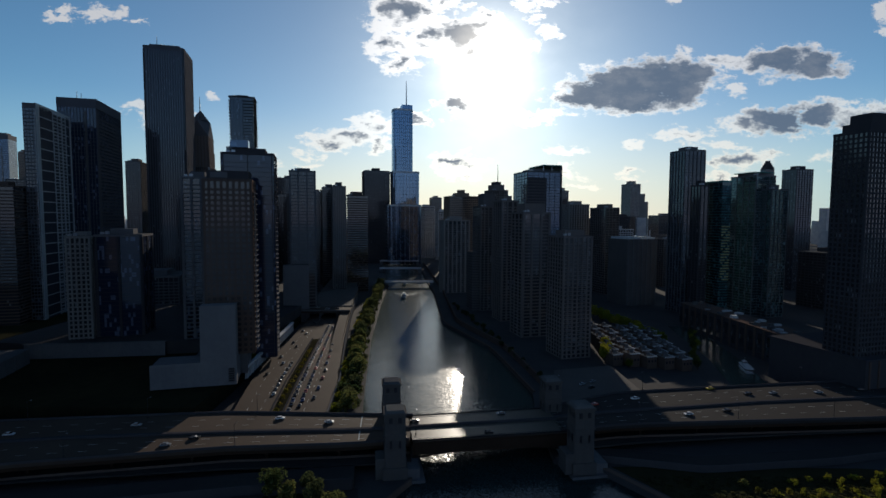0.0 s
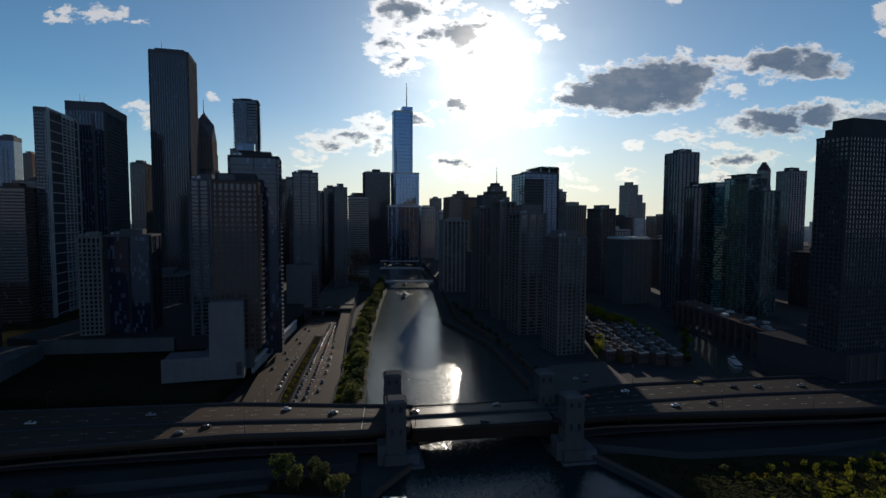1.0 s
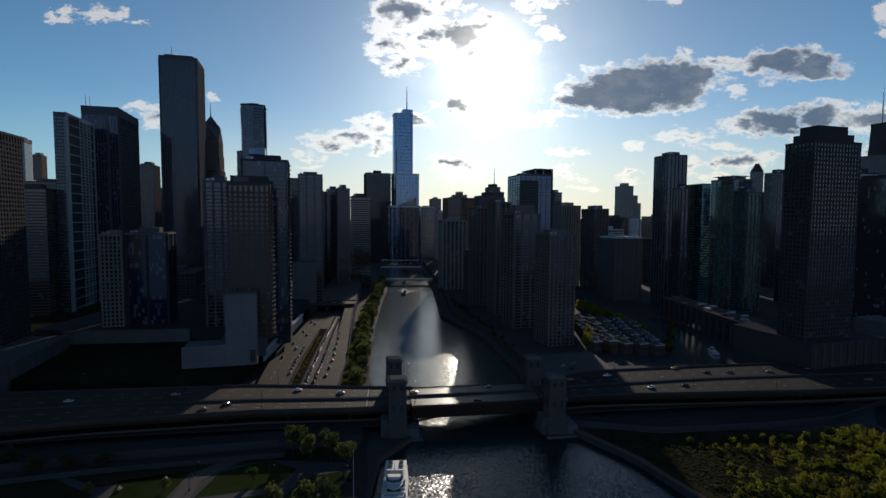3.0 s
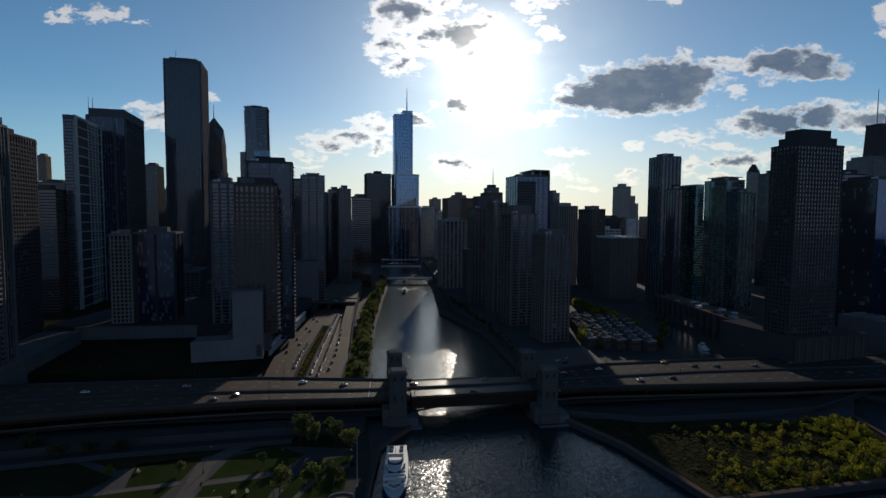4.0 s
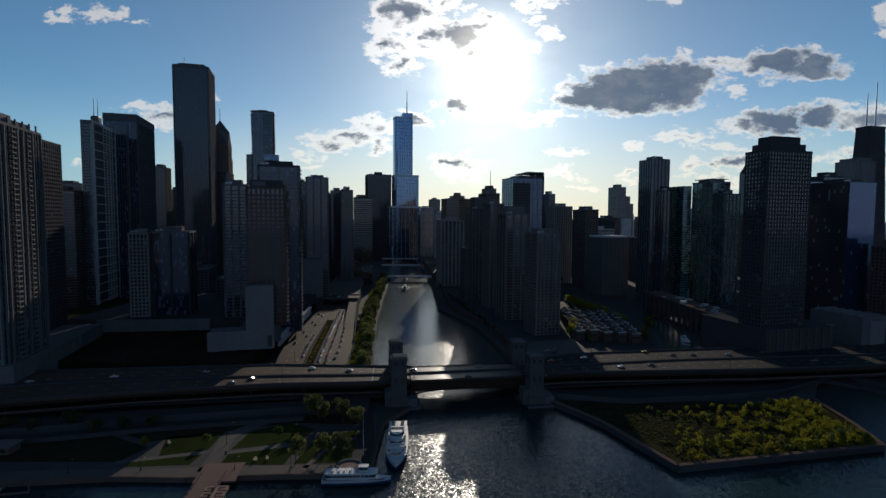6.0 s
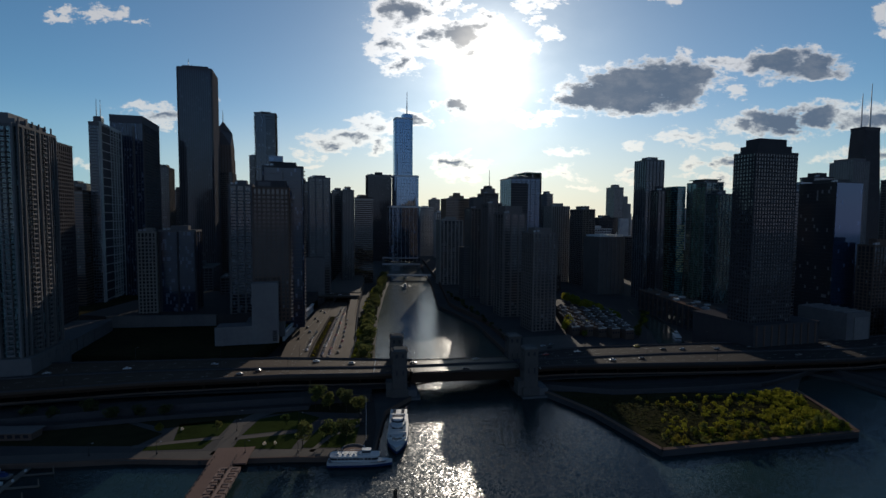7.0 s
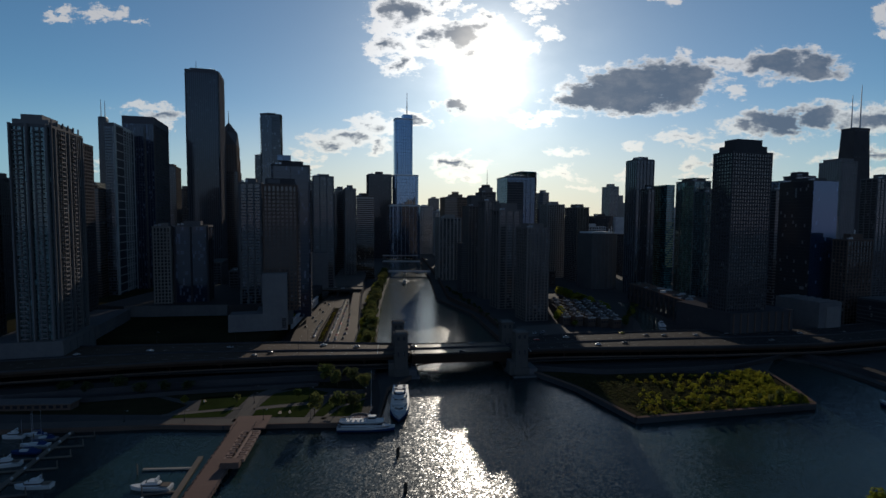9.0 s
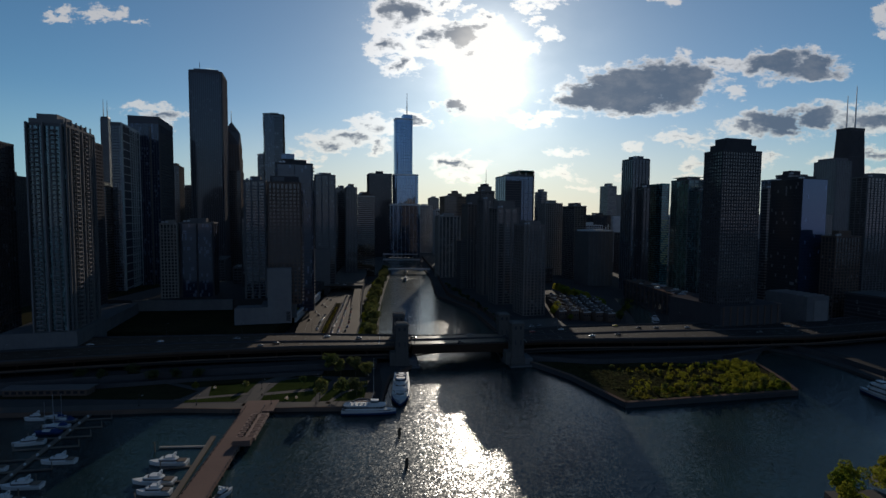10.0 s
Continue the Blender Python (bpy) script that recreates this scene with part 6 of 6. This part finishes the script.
# ---- river bridges upstream ----
for x, y, w, z, n in ((-66, 935, 84, 8.5, "low_bridge"), (-95, 1130, 84, 10, "low_bridge"), (-112, 1290, 90, 11, "low_bridge")):
    b = empty(n, pose(x, y, 0, 0, 0, 3), "low river bridge coloured pale for evening sun", "bridge", "river bridges")
    # deck and parapet colour is raised to stand in for sunlight
    block("deck", w, 16, 1.3, HAZESUN_STONE, b, 0, 0, z - 1.3)
    for s in (-8, 8):
        block("parapet", w, 0.4, 1.0, HAZESUN_STONE, b, 0, s, z)
    for s in (-w / 2 + 3, w / 2 - 3):
        block("bridge_pier", 6, 18, z - 1.3 + 1, CONCRETE, b, s, 0, -1)

# ---- north bank: basin, terraces and long pier building ----
tagged(strip("basin", resample([(196, 452), (215, 520), (236, 640)], 12), 12, 1.9, 2.1, WATER), "dark water of the side basin", "water", kind="structure")
longb = empty("warehouse", pose(254, 570, 2, 0, 0, 3), "long brick warehouse with a cluttered flat roof beside the basin", "building")
block("wall_block", 24, 150, 24, DARKSTONE, longb)
rng = random.Random(21)
for k in range(14):
    block("pilaster", 0.8, 2.0, 24, BRICK, longb, -12.2, -70 + 10.7 * k, 0)
    block("bay_window", 0.5, 5.0, 16, G_DARK, longb, -12.05, -65 + 10.7 * k, 4)
for k in range(26):
    block("roof_unit", rng.uniform(2, 6), rng.uniform(2, 5), rng.uniform(1, 3.2), rng.choice((WHITE, TRIM, STEEL, ROOFING)), longb, rng.uniform(-9, 9), rng.uniform(-70, 70), 24)
block("cornice", 25, 151, 0.8, BRICK, longb, 0, 0, 23.6)
for r in range(5):
    for k in range(8):
        x, y = 124 + 11.5 * r + 1.4 * k, 509 + 13.5 * k - 3 * r
        h = 8.5 + rng.uniform(-0.8, 1.6)
        town = empty("townhouse", pose(x, y, 2, 0, 0, GRID), "small brick townhouse with a pale roof terrace", "house", "townhouses")
        wall = block("wall", 8.4, 11.0, h, BRICK, town)
        block("roof", 8.0, 10.6, 0.25, ROOFING, town, 0, 0, h)
        block("parapet", 8.6, 0.4, 0.9, TRIM, town, 0, -5.4, h)
        block("parapet", 0.4, 10.6, 0.9, TRIM, town, 4.1, 0, h)
        block("stair_house", 2.6, 2.4, 2.2, CONCRETE, town, 1.8, 2.5, h + 0.25)
        block("chimney", 0.9, 0.7, 1.8, BRICK, town, -3.0, -1.0, h + 0.2)
        for j in range(3):
            block("window", 1.3, 0.2, 1.7, G_DARK, wall, -2.7 + 2.7 * j, -5.55, 4.6)
for k in range(40):
    s = k / 39
    plant((rng.choice(("yellow", "green", "olive")), "tree"), 128 + 92 * s * 0.55 + rng.uniform(-3, 3) + (52 if k % 3 == 0 else 0), 496 + 110 * s + rng.uniform(-4, 4), 2, rng.uniform(0.6, 0.9), rng, "spring-green street tree between the townhouses", "tree", "townhouse trees", "tree")
for k in range(22):
    s = k / 21
    plant(("yellow", "tree"), 158 + 27 * s + rng.uniform(-3, 3), 690 - 128 * s + rng.uniform(-4, 4), 2, rng.uniform(1.2, 1.5), rng, "sunlit spring-green tree behind the townhouses", "tree", "townhouse trees", "tree")
for x, y in ((121, 520), (125, 528), (118, 512), (128, 540)):
    plant(("yellow", "tree"), x, y, 2, 1.25, rng, "sunlit spring-green tree beside the townhouses", "tree", "townhouse trees", "tree")
sheet("plaza", [(62, 420), (118, 428), (116, 492), (72, 480)], 5.8, PAVING, "grey paved plaza beside the bridge", thick=3.7)
for x, y, k in ((84, 450, 0), (92, 455, 2), (88, 444, 1)):
    car(x, y, 5.8, 40, k, "parked on the plaza by the bridge", "parked cars")
riverwalk = empty("riverwalk_wall", pose(0, 0, 0), "stepped concrete river walk along the north bank", "wall", kind="structure")
line_strip("wall_run", resample([(52.5, 446), (35.5, 551), (-5.5, 650), (-21, 862), (-28, 940), (-68, 1300)], 40), 0.6, -1, 3.2, BRICK, riverwalk)
line_strip("upper_wall", resample([(62, 446), (46, 551), (8, 650), (-8, 862), (-16, 940), (-56, 1300)], 40), 0.8, 2, 7.0, BRICK, riverwalk)
for k in range(18):
    plant(("dark", "tree"), 60 - 3.2 * k + rng.uniform(-2, 2), 470 + 16 * k + rng.uniform(-4, 4) , 2, rng.uniform(0.6, 0.9), rng, "dark tree on the shaded river walk", "tree", "river walk trees", "tree")
for k in range(26):
    plant(("dark" if k % 3 else "yellow", "tree"), 318 + 6 * k * 0.9 + rng.uniform(-4, 4), 300 + 7 * k + rng.uniform(-10, 10), 2, rng.uniform(0.6, 1.0), rng, "shaded street tree beside the drive", "tree", "drive trees", "tree")
# the harbour corner that comes into view last
sheet("harbour_corner", [(140, 120), (149, 184), (230, 190), (260, 120)], 2.0, PAVING, "paved harbour corner with trees", thick=4.0)
for x, y, s in ((151, 177, 1.25), (158, 183, 1.3), (147, 169, 1.2), (168, 178, 1.3), (176, 190, 1.3)):
    plant(("yellow", "tree"), x, y, 2, s, rng, "leafy spring-green tree at the harbour corner", "tree", "harbour trees", "tree")
kiosk = empty("kiosk", pose(173, 186, 2.0, 0, 0, 20), "small white flat-roofed kiosk under trees", "kiosk")
block("wall", 7, 6, 3, WHITE, kiosk)
block("roof", 8.4, 7.4, 0.4, PALE, kiosk, 0, 0, 3)

hall = empty("harbour_building", pose(-222, 279, 2.0, 0, 0, 4), "low grey harbour building with a flat roof", "building")
block("wall", 46, 7, 3.6, BRICK, hall)
block("roof", 48, 9, 0.5, TAN, hall, 0, 0, 3.6)
for k in range(12):
    block("window", 2.2, 0.2, 1.6, G_DARK, hall, -20.5 + 3.7 * k, -3.55, 1.2)

# parked cars and small trees among the towers behind
rng = random.Random(31)
sheet("car_park", [(-480, 662), (-360, 662), (-352, 735), (-480, 735)], 6.0, ASPHALT, "open car park between the towers", thick=4.0)
for i in range(5):
    for j in range(11):
        if rng.random() < 0.5:
            car(-470 + 9.6 * j, 668 + 13 * i, 6.0, 90 + rng.uniform(-3, 3), rng.choice((0, 1, 2, 3, 5)), "parked in the open car park", "parked cars")
for k in range(12):
    plant(("dark", "tree"), -478 + 10.5 * k, 664 + rng.uniform(-1, 1), 6, rng.uniform(0.6, 0.9), rng, "dark tree beside the car park", "tree", "car park trees", "tree")

# foam trailing from the boat under way
wake_v, wake_f = [], []
for s, k0, spread, wide in ((1, 0, 0.42, 1.0), (-1, 0, 0.42, 1.0), (1, 3, 0.26, 0.6), (-1, 3, 0.26, 0.6), (1, 6, 0.10, 0.7), (-1, 6, 0.10, 0.7)):
    for k in range(k0, 18):
        if rng.random() < 0.2:
            continue
        y0, y1 = 834 + 2.0 * k, 835.5 + 2.0 * k
        a0, a1 = -62.4 + s * (0.8 + spread * (y0 - 834)), -62.4 + s * (0.8 + spread * (y1 - 834))
        w, i = wide * rng.uniform(0.5, 1.2), len(wake_v)
        wake_v += [(a0, y0, 0.03), (a0 + w, y0, 0.03), (a1 + w, y1, 0.03), (a1, y1, 0.03)]
        wake_f.append((i, i + 1, i + 2, i + 3))
tagged(link("wake_foam", from_lists("wake_foam", wake_v, wake_f), WHITE), "white wake foam behind an excursion boat", "foam", kind="stuff")
